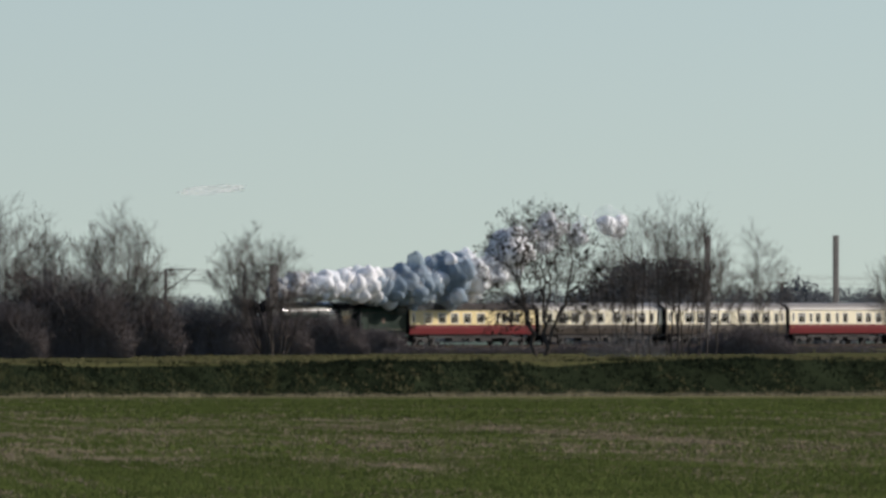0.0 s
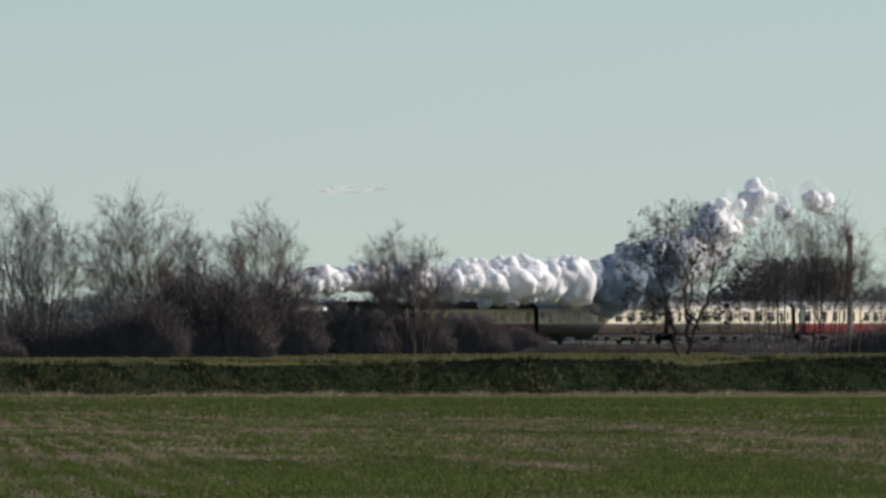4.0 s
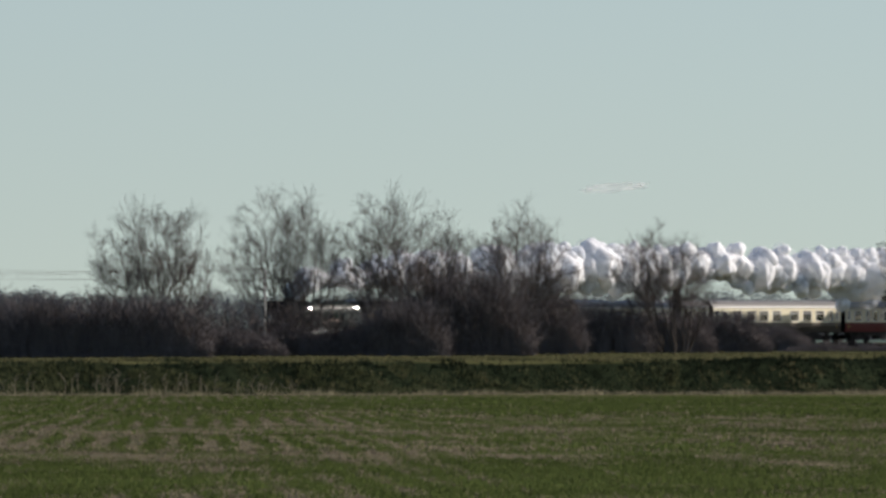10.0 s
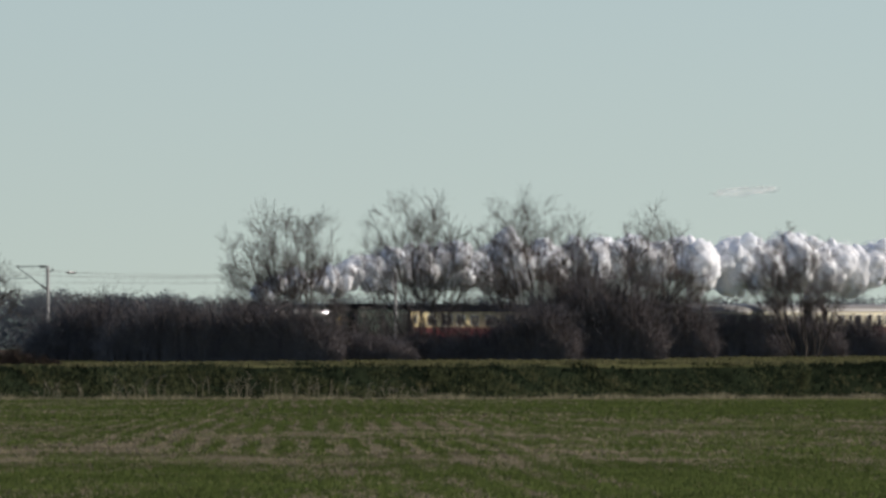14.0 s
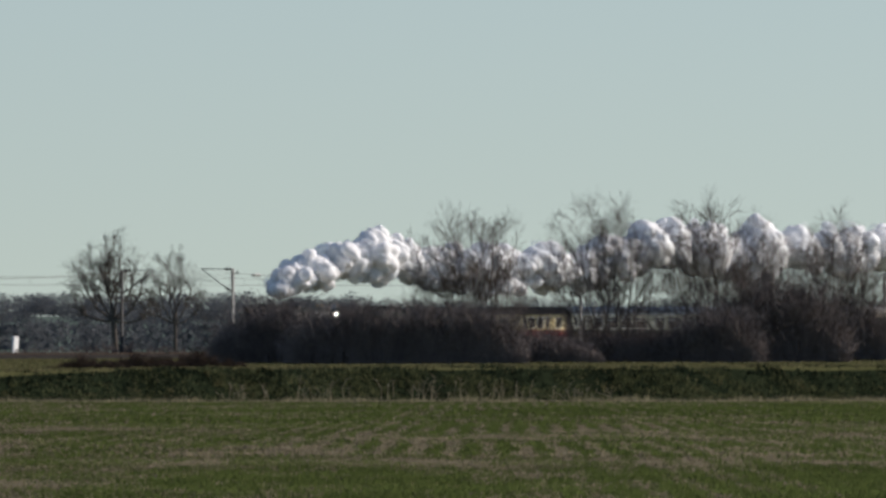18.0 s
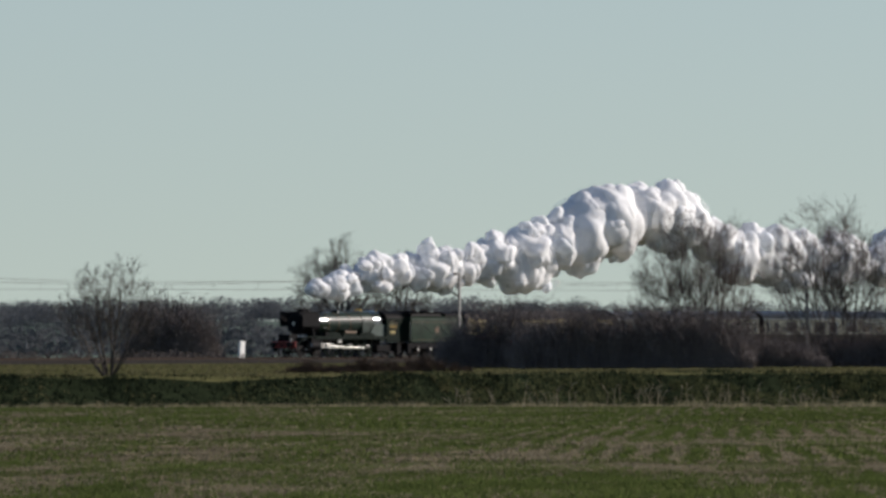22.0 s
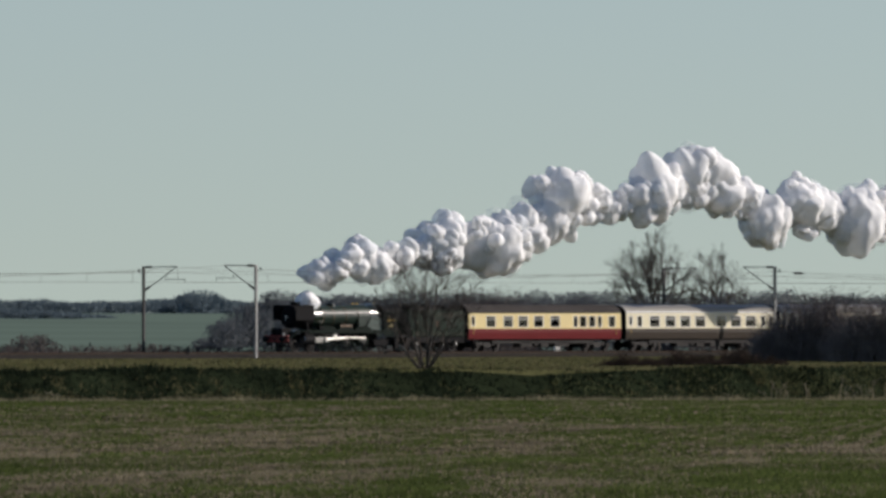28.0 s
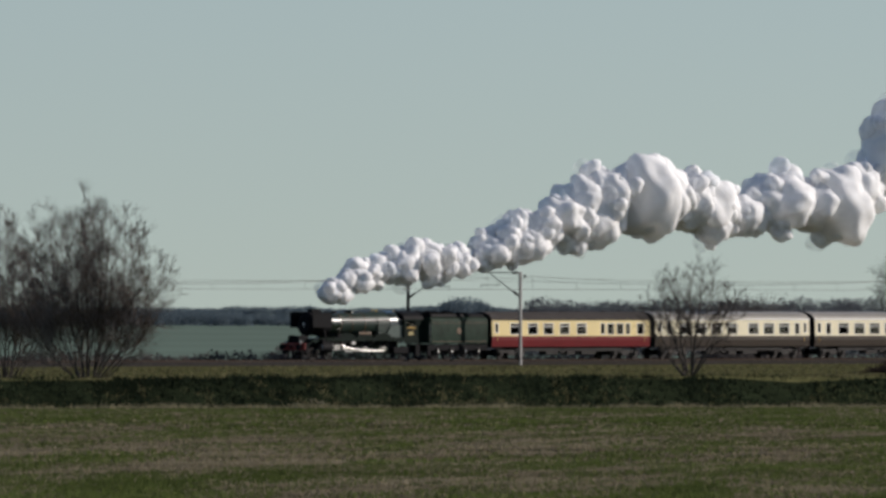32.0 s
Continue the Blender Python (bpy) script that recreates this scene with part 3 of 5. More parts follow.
def fan_tree(base, height, half, seed, label, mat=None, stems=7, feet=0.2, lean=0.0, trunk=0.0, dome=0.38, bow=0.12, kids=(9, 9, 6), thick=0.088, wild=0.085, up=0.06, reach=0.36, first=0.28, bark=None, spread=0.98):
    """A bare tree whose limbs fan out from one foot, or from the top of a short trunk."""
    rr = random.Random(seed)
    ob = thing("bare_tree", label, "tree", at=Matrix.Translation(base))
    cfg = {"wild": wild, "up": up, "kids": kids, "ref": height * reach}
    crown = []
    top = Vector((lean * height * trunk, 0, trunk * height))
    if trunk:
        k = thick * (1.7 if stems > 3 else 1.4)
        v, f = tubes([(0, 0, -0.2, top.x * 0.4, 0.05, top.z * 0.5, k * 1.25, k), (top.x * 0.4, 0.05, top.z * 0.5, *top, k, k * 0.95)], 7)
        part("trunk", mesh_of("trunk", v, f, bark or M_BARK, True), None, ob)
    for i in range(stems):
        u = (i + 0.5) / stems * 2 - 1 + rr.gauss(0, 0.5 / stems)
        u = max(-1.0, min(1.0, u))
        side = rr.gauss(0, 0.45)
        foot = top.copy() if trunk else Vector((u * half * feet + rr.gauss(0, 0.1), rr.gauss(0, 0.3), -0.15))
        tip = Vector((u * half * spread + lean * height, side * half * 0.8, height * (1 - dome * abs(u) ** 2.2) * rr.uniform(0.86, 1.0)))
        mid = foot + (tip - foot) * 0.5 + Vector((u * half * bow, 0, -bow * height * 0.5 * abs(u)))
        n = 9
        pts = []
        for j in range(n + 1):
            k = j / n
            c = foot * (1 - k) ** 2 + mid * 2 * k * (1 - k) + tip * k * k
            if 0 < j < n:
                c = c + Vector((rr.gauss(0, 1), rr.gauss(0, 1), 0)) * wild * height / n * 0.55
            pts.append(c)
        r0 = thick * rr.uniform(0.75, 1.15)
        out = [[], [], [], []]
        limb = [(*pts[j], *pts[j + 1], r0 * (1 - 0.85 * j / n), r0 * (1 - 0.85 * (j + 1) / n)) for j in range(n)]
        ln = (tip - foot).length
        for m in range(kids[0] + 3):
            k = first + (1 - first) * (m + rr.random()) / (kids[0] + 3)
            j = min(n - 1, int(k * n))
            b = pts[j] + (pts[j + 1] - pts[j]) * (k * n - j)
            d = (pts[j + 1] - pts[j]).normalized()
            sd = Vector((rr.gauss(0, 1), rr.gauss(0, 1), rr.gauss(0, 0.5)))
            sd = (sd - sd.dot(d) * d).normalized()
            ang = rr.uniform(0.35, 0.95)
            grow_limb(rr, out, b, d * math.cos(ang) + sd * math.sin(ang), ln * reach * rr.uniform(0.6, 1.15) * (1.12 - 0.62 * k), max(0.013, r0 * (1 - 0.85 * k) * 0.6), 1, cfg)
        v, f = tubes(limb + out[1], 5)
        part("stem", mesh_of("stem", v, f, bark or M_BARK, True), None, ob)
        crown += out[2] + out[3]
    v, f = tubes(crown, 3)
    part("crown", mesh_of("crown", v, f, mat or M_TWIG), None, ob, "fine bare twigs")
    return ob


def meadow_spot(q, foot):
    base = on_meadow(q, foot)
    per = FOCAL / base.y
    base.z = ground_z(base.x, base.y) - 0.05
    return base, per


def meadow_tree(q, foot, top, half, seed, label, **kw):
    base, per = meadow_spot(q, foot)
    return bare_tree(base, (foot - top) / per * 1.04, half / per * 1.22, seed, label, **kw)


def meadow_fan(q, foot, top, half, seed, label, **kw):
    base, per = meadow_spot(q, foot)
    return fan_tree(base, (foot - top) / per * 0.97, half / per, seed, label, **{"mat": M_WILLOW, **kw})


meadow_tree(958, 630, 338, 122, 11, "broad bare ash tree with dark seed clusters", stems=3, feet=0.035, mid=0.48, low=0.15, base_w=0.75, tips=760, leaves=1700, wild=0.2, droop=0.2, tip_r=0.012, rough=0.2, grow=0.50, sprays=3, shell=0.35)
meadow_fan(1165, 630, 372, 92, 12, "tall multi-stemmed bare willow clump on the meadow", stems=11, feet=0.75, bow=0.0, dome=0.25, thick=0.085, kids=(8, 8, 5))
meadow_fan(1235, 630, 392, 62, 42, "slender bare willow stems beside the clump", stems=6, feet=0.6, bow=0.0, dome=0.25, thick=0.075, kids=(8, 8, 5))
meadow_fan(1345, 624, 428, 52, 13, "slim bare sapling clump", stems=5, feet=0.5, thick=0.07, kids=(8, 7, 6))
meadow_fan(1600, 625, 440, 70, 14, "bare willow beside the line", stems=5, kids=(8, 7, 6))
meadow_fan(1085, 626, 415, 40, 41, "slim bare willow stems", stems=4, feet=0.5, thick=0.07, kids=(8, 7, 6))
meadow_fan(-420, 636, 376, 112, 15, "bare willow leaning over the thicket", lean=-0.10, stems=11, bow=0.10, feet=0.3)
meadow_fan(-185, 634, 364, 102, 16, "bare willow standing in the thicket", lean=-0.10, stems=11, feet=0.3)
meadow_fan(5, 634, 350, 84, 17, "tall bare willow standing in the thicket", lean=-0.12, stems=10, feet=0.3)
meadow_fan(80, 632, 408, 50, 18, "slim bare willow in the thicket", stems=5, kids=(10, 8, 6))
meadow_fan(215, 632, 386, 100, 19, "bare willow standing in the thicket", stems=11, feet=0.3)
meadow_fan(478, 630, 414, 88, 20, "low spreading bare willow", lean=-0.12, stems=10, feet=0.3)
meadow_fan(-1480, 652, 446, 96, 21, "bare hawthorn tree on the meadow edge", mat=M_TWIG, feet=0.05, stems=13, dome=0.36, thick=0.07, bow=0.10, kids=(6, 6, 5), wild=0.08, up=0.07, reach=0.32, spread=1.0)
meadow_fan(-2545, 654, 342, 152, 22, "big rounded bare willow bush on the bank", stems=30, feet=0.17, dome=0.36, bow=0.20, thick=0.06, kids=(11, 8, 6), reach=0.25, up=0.08, first=0.16)
meadow_fan(-2690, 653, 366, 112, 23, "bare willow bush on the bank", stems=16, feet=0.17, dome=0.38, thick=0.06, up=0.08, first=0.16, reach=0.26)


def far_fan(q, y, foot_z, top_v, half, seed, label, **kw):
    return fan_tree(at_depth(q, y, foot_z), height_at(top_v, y) - foot_z, half * y / FOCAL, seed, label, **kw)


far_fan(-1068, 1480, -2.6, 422, 84, 31, "bare oak standing behind the railway", lean=-0.05, trunk=0.30, stems=9, dome=0.55, bow=0.30, thick=0.16, wild=0.16, kids=(10, 9, 6), reach=0.42, first=0.3)
far_fan(-962, 1490, -2.6, 440, 58, 32, "smaller bare oak behind the railway", trunk=0.30, stems=7, dome=0.5, bow=0.25, thick=0.11, wild=0.15, kids=(9, 8, 6), reach=0.4, first=0.3)


# ---- thickets: dense bare scrub ----
def thicket(q0, q1, foot, top, seed, label, stems=1500, mat=None, rough=0.22, depth=None, lumps=1.0):
    base = on_meadow((q0 + q1) / 2, foot) if depth is None else at_depth((q0 + q1) / 2, depth)
    base.z = ground_z(base.x, base.y)
    per = FOCAL / base.y
    w, h = (q1 - q0) / per, (foot - top) / per
    rr = np.random.default_rng(seed)
    x = rr.uniform(-0.66, 0.66, stems) * w
    y = rr.uniform(-1.8, 1.8, stems)
    env = h * (1 - rough * (0.5 + 0.5 * np.sin(x * 1.1 * lumps + seed) * np.cos(x * 2.3 * lumps + 2 * seed))) * (1 - 0.42 * np.minimum(1.45, np.abs(2 * x / w)) ** 2.2) * 1.06
    env = np.maximum(env, 0.12 * h)
    hh = env * rr.uniform(0.35, 1.0, stems) ** 0.55
    d = rr.normal(0, 0.20, (stems, 2))
    a = np.stack([x, y, np.full(stems, -0.1)], 1)
    m = a + np.stack([d[:, 0] * hh * 0.5, d[:, 1] * hh * 0.5, hh * 0.55], 1)
    t = m + np.stack([d[:, 0] * hh * 0.9 + rr.normal(0, 0.12, stems), d[:, 1] * hh * 0.9, hh * 0.45], 1)
    r0 = rr.uniform(0.012, 0.028, stems)
    segs = [np.column_stack([a, m, r0, r0 * 0.8]), np.column_stack([m, t, r0 * 0.8, r0 * 0.4])]
    sc = np.minimum(1.0, hh / 2.0)
    for _ in range(3):
        k = rr.uniform(0.1, 1.0, stems)[:, None]
        b = m + (t - m) * k
        e = b + np.stack([rr.normal(0, 0.38, stems), rr.normal(0, 0.3, stems), rr.uniform(-0.2, 0.42, stems)], 1) * sc[:, None]
        segs.append(np.column_stack([b, e, r0 * 0.75, r0 * 0.4]))
        b = a + (m - a) * k
        e = b + np.stack([rr.normal(0, 0.42, stems), rr.normal(0, 0.3, stems), rr.uniform(-0.1, 0.5, stems)], 1) * sc[:, None]
        segs.append(np.column_stack([b, e, r0 * 0.9, r0 * 0.5]))
    v, f = tubes(np.concatenate(segs), 3)
    ob = new("thicket", mesh_of("thicket", v, f, mat or M_BRUSH))
    ob.matrix_basis = Matrix.Translation(base)
    return tagged(ob, label, "thicket", "scrub along the line", "stuff")


SCRUB = [(-60, 60, 635, 520), (10, 130, 634, 462), (80, 210, 634, 462), (170, 300, 632, 505), (270, 420, 630, 528), (390, 530, 629, 540), (490, 630, 628, 546), (590, 710, 626, 576),
         (-150, 30, 635, 580), (-270, -110, 635, 582), (-390, -230, 636, 580), (-525, -365, 637, 514), (-630, -470, 637, 510), (-740, -580, 637, 510), (-870, -690, 636, 500)]
for i, (q0, q1, foot, top) in enumerate(SCRUB):
    thicket(q0, q1, foot, top, 50 + i, "dense dark bramble and bare scrub before the railway", 1500)
for i, (q0, q1, foot, top) in enumerate([(-1000, -860, 642, 604), (-1090, -960, 643, 611), (-1170, -1060, 644, 617)]):
    thicket(q0, q1, foot, top, 70 + i, "low brown bramble before the railway", 700, M_RUSSET, 0.75, lumps=1.7)
for q0, q1, sd in ((-400, -250, 91), (-270, -110, 92), (-130, 40, 93)):
    thicket(q0, q1, 635, 520, sd, "thin shoots among the willow stems", 330, M_WILLOW)
# pale stems stand in for steam and ground light between the willows
thicket(1055, 1165, 632, 548, 76, "pale stems standing in for steam and light under the willow", 90, M_PALELIGHT, 0.8)
for i, (q0, q1, foot, top, n) in enumerate([(690, 860, 627, 604, 500), (830, 980, 627, 606, 450), (960, 1120, 627, 603, 500), (1090, 1260, 627, 600, 500), (1250, 1385, 627, 556, 700), (1380, 1560, 626, 604, 450)]):
    thicket(q0, q1, foot, top, 110 + i, "low dark scrub before the railway", n, rough=0.5, lumps=1.5)
thicket(-1430, -1305, 640, 503, 80, "rounded dark leafless bush behind the railway", 1300, depth=1410)


# ---- far woods and hedges ----
def wood(name, q0, q1, y0, y1, top, uneven, count, seed, label, mat=None, size=0.42, crown=2.0, ends=(0, 0), slope=0.0):
    """A belt of rounded bare crowns, each a cloud of small twig sprays."""
    rr = np.random.default_rng(seed)
    crowns = max(12, int(abs(q1 - q0) / FOCAL * (y0 or 1300) * 3.0 / crown))
    cq = np.linspace(q0, q1, crowns) + rr.normal(0, 0.5, crowns) * (q1 - q0) / crowns
    roll = np.sin(cq * 0.021 + seed) + 0.7 * np.sin(cq * 0.057 + 2 * seed) + rr.normal(0, 0.6, crowns)
    cv = top + uneven * roll / 1.5 + slope * (cq - q0)
    pick = rr.integers(0, crowns, count)
    az = (cq - AIM0) / FOCAL
    if y0 is None:
        # beside the far track
        cy = (T0.dot(N) - rr.uniform(10, 15, crowns)) / (np.tan(az) * N.x + N.y)
    else:
        cy = rr.uniform(y0, y1, crowns)
    cx = cy * np.tan(az)
    gz = np.array([ground_z(u, v) for u, v in zip(cx, cy)]) - 0.4
    zt = EYE - (cv - LEVEL) / FOCAL * cy
    tall = np.maximum(0.6, zt - gz)
    if ends[0]:
        tall = tall * np.sqrt(np.clip((cq - q0) / ends[0], 0.02, 1))
    if ends[1]:
        tall = tall * np.sqrt(np.clip((q1 - cq) / ends[1], 0.02, 1))
    rx = crown * rr.uniform(0.8, 1.5, crowns)
    rz = np.minimum(rx * 1.2, tall * 0.48)
    u = rr.normal(0, 1, (count, 3))
    u = u / np.linalg.norm(u, axis=1)[:, None] * (rr.uniform(0, 1, count) ** 0.45)[:, None]
    u[:, 2] = np.where(rr.random(count) < 0.6, np.abs(u[:, 2]), u[:, 2])
    # the lower half of each crown runs down to the ground
    zc = (gz + tall - rz)[pick]
    z = np.where(u[:, 2] > 0, zc + u[:, 2] * rz[pick], gz[pick] + (zc - gz[pick]) * rr.uniform(0, 1, count))
    c = np.stack([cx[pick] + u[:, 0] * rx[pick], cy[pick] + u[:, 1] * rx[pick], z], 1)
    k = 1.7 * size * rr.uniform(0.5, 1.4, count)[:, None] * np.where(z < gz[pick] + 0.5 * tall[pick], 1.7, 0.75)[:, None]
    e1 = rr.normal(0, 0.5, (count, 3)) * k
    e2 = rr.normal(0, 0.5, (count, 3)) * k
    V = np.stack([c - e1 * 0.5, c + e1 * 0.5, c + e2], 1).reshape(-1, 3)
    ob = new(name, mesh_of(name, V, np.arange(count * 3).reshape(-1, 3), mat or M_HAZEWOOD))
    return tagged(ob, label, "woodland", kind="stuff")


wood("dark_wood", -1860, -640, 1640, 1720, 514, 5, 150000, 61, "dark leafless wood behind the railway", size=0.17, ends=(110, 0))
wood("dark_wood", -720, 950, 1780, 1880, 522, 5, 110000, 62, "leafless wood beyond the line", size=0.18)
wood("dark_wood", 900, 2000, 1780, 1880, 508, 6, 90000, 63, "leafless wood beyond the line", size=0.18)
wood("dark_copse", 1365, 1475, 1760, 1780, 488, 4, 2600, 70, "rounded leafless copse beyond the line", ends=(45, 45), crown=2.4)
wood("ivy_wood", 1025, 1275, 1690, 1740, 458, 6, 9000, 68, "tall dark ivy-clad wood beyond the line", M_IVY, ends=(60, 60), crown=3.0)
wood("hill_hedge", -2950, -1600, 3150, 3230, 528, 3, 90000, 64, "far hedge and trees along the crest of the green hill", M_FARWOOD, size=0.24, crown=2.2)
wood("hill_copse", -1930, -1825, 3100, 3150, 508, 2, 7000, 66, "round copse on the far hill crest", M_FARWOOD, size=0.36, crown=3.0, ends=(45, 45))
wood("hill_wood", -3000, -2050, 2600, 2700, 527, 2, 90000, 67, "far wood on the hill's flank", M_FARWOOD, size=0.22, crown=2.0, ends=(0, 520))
wood("line_scrub", -2950, 2000, None, None, 609, 5, 34000, 65, "low brown scrub along the far side of the railway", M_HAZEBRUSH, 0.2, 0.7)
wood("line_bush", -2215, -2130, 1500, 1520, 588, 4, 1200, 69, "rounded brown bush beyond the railway", M_HAZEBRUSH, 0.22, 1.0, ends=(25, 25))


# ---- railway: ballast, sleepers, rails, overhead line ----
def track_bed():
    bm = bm_new()
    a = [(4.2, -2.45), (2.3, -2.06), (-5.7, -2.06), (-7.6, -2.45)]
    lo, hi = [], []
    for p, z in a:
        lo.append(bm.verts.new(along(-900, p, z)))
        hi.append(bm.verts.new(along(700, p, z)))
    for i in range(3):
        bm.faces.new((lo[i], lo[i + 1], hi[i + 1], hi[i]))
    tagged(new("ballast_bed", finish(bm, "ballast_bed", M_BALLAST)), "grey stone ballast under two tracks", "ballast", kind="structure")
    for p0 in (0.0, -3.4):
        ob = thing("railway_track", "straight steel railway track on concrete sleepers", "track", kind="structure")
        for side in (-0.7525, 0.7525):
            bm = bm_new()
            v = []
            for s in (-900, 700):
                v.append([bm.verts.new(along(s, p0 + side + dp, z)) for dp, z in ((-0.07, -2.08), (-0.035, -1.98), (-0.035, RAIL_Z), (0.035, RAIL_Z), (0.035, -1.98), (0.07, -2.08))])
            for i in range(6):
                bm.faces.new((v[0][i], v[0][(i + 1) % 6], v[1][(i + 1) % 6], v[1][i]))
            part("rail", bm, M_RAIL, ob)
        sl = bm_new()
        for i in range(420):
            c = along(-200 + i * 0.65, p0, -2.09)
            box(sl, c, (0.26, 2.5, 0.12), m=pose(0, 0, 0, 0, 0, HEADING))
        part("sleepers", sl, M_SLEEPER, ob)


track_bed()


def ole_mast(s, p, top, foot, arm, mat, label, width=0.19, face=-1, gear=True):
    """A mast with its cantilever; face: which way across the line the arm points."""
    z0 = RAIL_Z
    ob = thing("catenary_mast", label, "mast", "masts of the overhead line", at=Matrix.Translation(along(s, p, z0)) @ pose(0, 0, 0, 0, 0, HEADING))
    f = face   # local +y points to the camera side
    bm = bm_new()
    box(bm, (0, 0, (top + foot) / 2), (width, 0.03, top - foot))
    for y in (-width / 2, width / 2):
        box(bm, (0, y, (top + foot) / 2), (width * 0.9, 0.025, top - foot))
    part("post", bm, mat, ob)
    bm = bm_new()
    box(bm, (0, 0, foot + 0.05), (0.7, 0.7, 0.5), 0.03)
    part("foundation", bm, M_SLEEPER, ob)
    if gear:
        bm = rod(bm_new(), (0, f * 0.1, top - 0.06), (0, f * arm, top - 0.02), 0.035, seg=8)
        part("top_tube", bm, M_DARKSTEEL, ob)
        bm = rod(bm_new(), (0, f * 0.1, top - 2.0), (0, f * (arm - 0.1), top - 0.08), 0.04, seg=8)
        part("strut", bm, M_DARKSTEEL, ob)
        bm = rod(bm_new(), (0, f * arm * 0.62, top - 1.05), (0, f * (arm + 0.9), top - 1.05), 0.025, seg=8)
        rod(bm, (0, f * (arm + 0.8), top - 1.05), (0, f * (arm + 0.8), top - 1.35), 0.02, seg=6)
        rod(bm, (0, f * arm * 0.7, top - 1.05), (0, f * arm * 0.7, top - 0.75), 0.02, seg=6)
        part("registration_arm", bm, M_DARKSTEEL, ob)
        for a, b in (((0, f * 0.25, top - 0.06), (0, f * 0.85, top - 0.045)), ((0, f * 0.22, top - 1.91), (0, f * 0.7, top - 1.6))):
            bm = bm_new()
            A, B = Vector(a), Vector(b)
            for i in range(6):
                c = A + (B - A) * (i + 0.5) / 6
                rod(bm, c - (B - A) / 16, c + (B - A) / 16, 0.10, seg=10)
            part("insulator", bm, M_INSUL, ob)
        bm = rod(bm_new(), (0, -f * 0.1, top - 0.45), (0, -f * 0.55, top - 0.45), 0.03, seg=6)
        rod(bm, (0, -f * 0.5, top - 0.42), (0, -f * 0.5, top - 0.2), 0.06, seg=8)
        part("feeder_bracket", bm, M_DARKSTEEL, ob)
    return ob


for s in (-55.5, 11.2, 78.0, 144.0):
    ole_mast(s, 3.8, 7.05, -0.75, 3.4, M_STEEL, "grey steel overhead-line mast with its cantilever arm")
    ole_mast(s, -8.2, 6.95, -0.6, 3.6, M_DARKSTEEL, "dark steel overhead-line mast across the tracks", face=1)
ole_mast(-103.3, 3.8, 6.6, -0.6, 3.2, M_STEEL, "pale steel overhead-line mast among the willows", 0.2)
ole_mast(-163.6, 3.8, 7.3, -0.6, 3.4, M_DARKSTEEL, "stout dark tensioning mast", 0.6)
ole_mast(-163.6, -8.2, 6.9, -0.6, 3.4, M_DARKSTEEL, "dark steel overhead-line mast across the tracks", face=1)
ole_mast(-231.9, 3.8, 10.1, -0.6, 3.4, M_DARKSTEEL, "tall plain dark mast beside the line", 0.42, gear=False)
ole_mast(-270.9, -8.2, 10.3, -0.6, 3.4, M_DARKSTEEL, "tall plain dark mast across the tracks", 0.42, gear=False)


def wires():
    stops = [-320, -232, -163.6, -103.3, -55.5, 11.2, 78, 144, 210]
    for p, dz in ((0.3, 0.0), (-4.5, -0.1)):
        ob = thing("overhead_wire", "thin overhead contact wire hung from a catenary", "wire", kind="structure")
        cs, ms, ds = [], [], []
        for a, b in zip(stops, stops[1:]):
            n = 12
            for i in range(n):
                k0, k1 = i / n, (i + 1) / n
                s0, s1 = a + (b - a) * k0, a + (b - a) * k1
                m0, m1 = 7.0 - 0.9 * 4 * k0 * (1 - k0) + dz, 7.0 - 0.9 * 4 * k1 * (1 - k1) + dz
                c0 = along(s0, p, RAIL_Z + 5.65)
                c1 = along(s1, p, RAIL_Z + 5.65)
                cs.append((*c0, *c1, 0.010, 0.010))
                M0, M1 = along(s0, p, RAIL_Z + m0), along(s1, p, RAIL_Z + m1)
                ms.append((*M0, *M1, 0.010, 0.010))
                ds.append((*c1, *M1, 0.007, 0.007))
        for nm, seg in (("contact_wire", cs), ("messenger_wire", ms), ("droppers", ds)):
            v, f = tubes(seg, 4)
            part(nm, mesh_of(nm, v, f, M_WIRE), None, ob)
    for p, z in ((4.35, 6.6), (-8.75, 6.5)):
        seg = []
        for a, b in zip(stops, stops[1:]):
            for i in range(10):
                k0, k1 = i / 10, (i + 1) / 10
                A = along(a + (b - a) * k0, p, RAIL_Z + z - 1.2 * k0 * (1 - k0))
                B = along(a + (b - a) * k1, p, RAIL_Z + z - 1.2 * k1 * (1 - k1))
                seg.append((*A, *B, 0.010, 0.010))
        v, f = tubes(seg, 4)
        tagged(new("feeder_wire", mesh_of("feeder_wire", v, f, M_WIRE)), "thin feeder wire along the masts", "wire", kind="structure")


wires()


def section_insulator(s, p, z):
    """A dark insulator block in the catenary wire."""
    ob = thing("section_insulator", "dark insulator block hung in the overhead wire", "insulator", at=Matrix.Translation(along(s, p, z)) @ pose(0, 0, 0, 0, 0, HEADING))
    part("body", box(bm_new(), (0, 0, 0), (0.85, 0.16, 0.22), 0.05), M_INSUL, ob)
    for x in (-0.55, 0.55):
        part("clamp", rod(bm_new(), (x - 0.16, 0, 0), (x + 0.16, 0, 0), 0.05, seg=8), M_DARKSTEEL, ob)


section_insulator(-63.0, 0.3, RAIL_Z + 6.5)



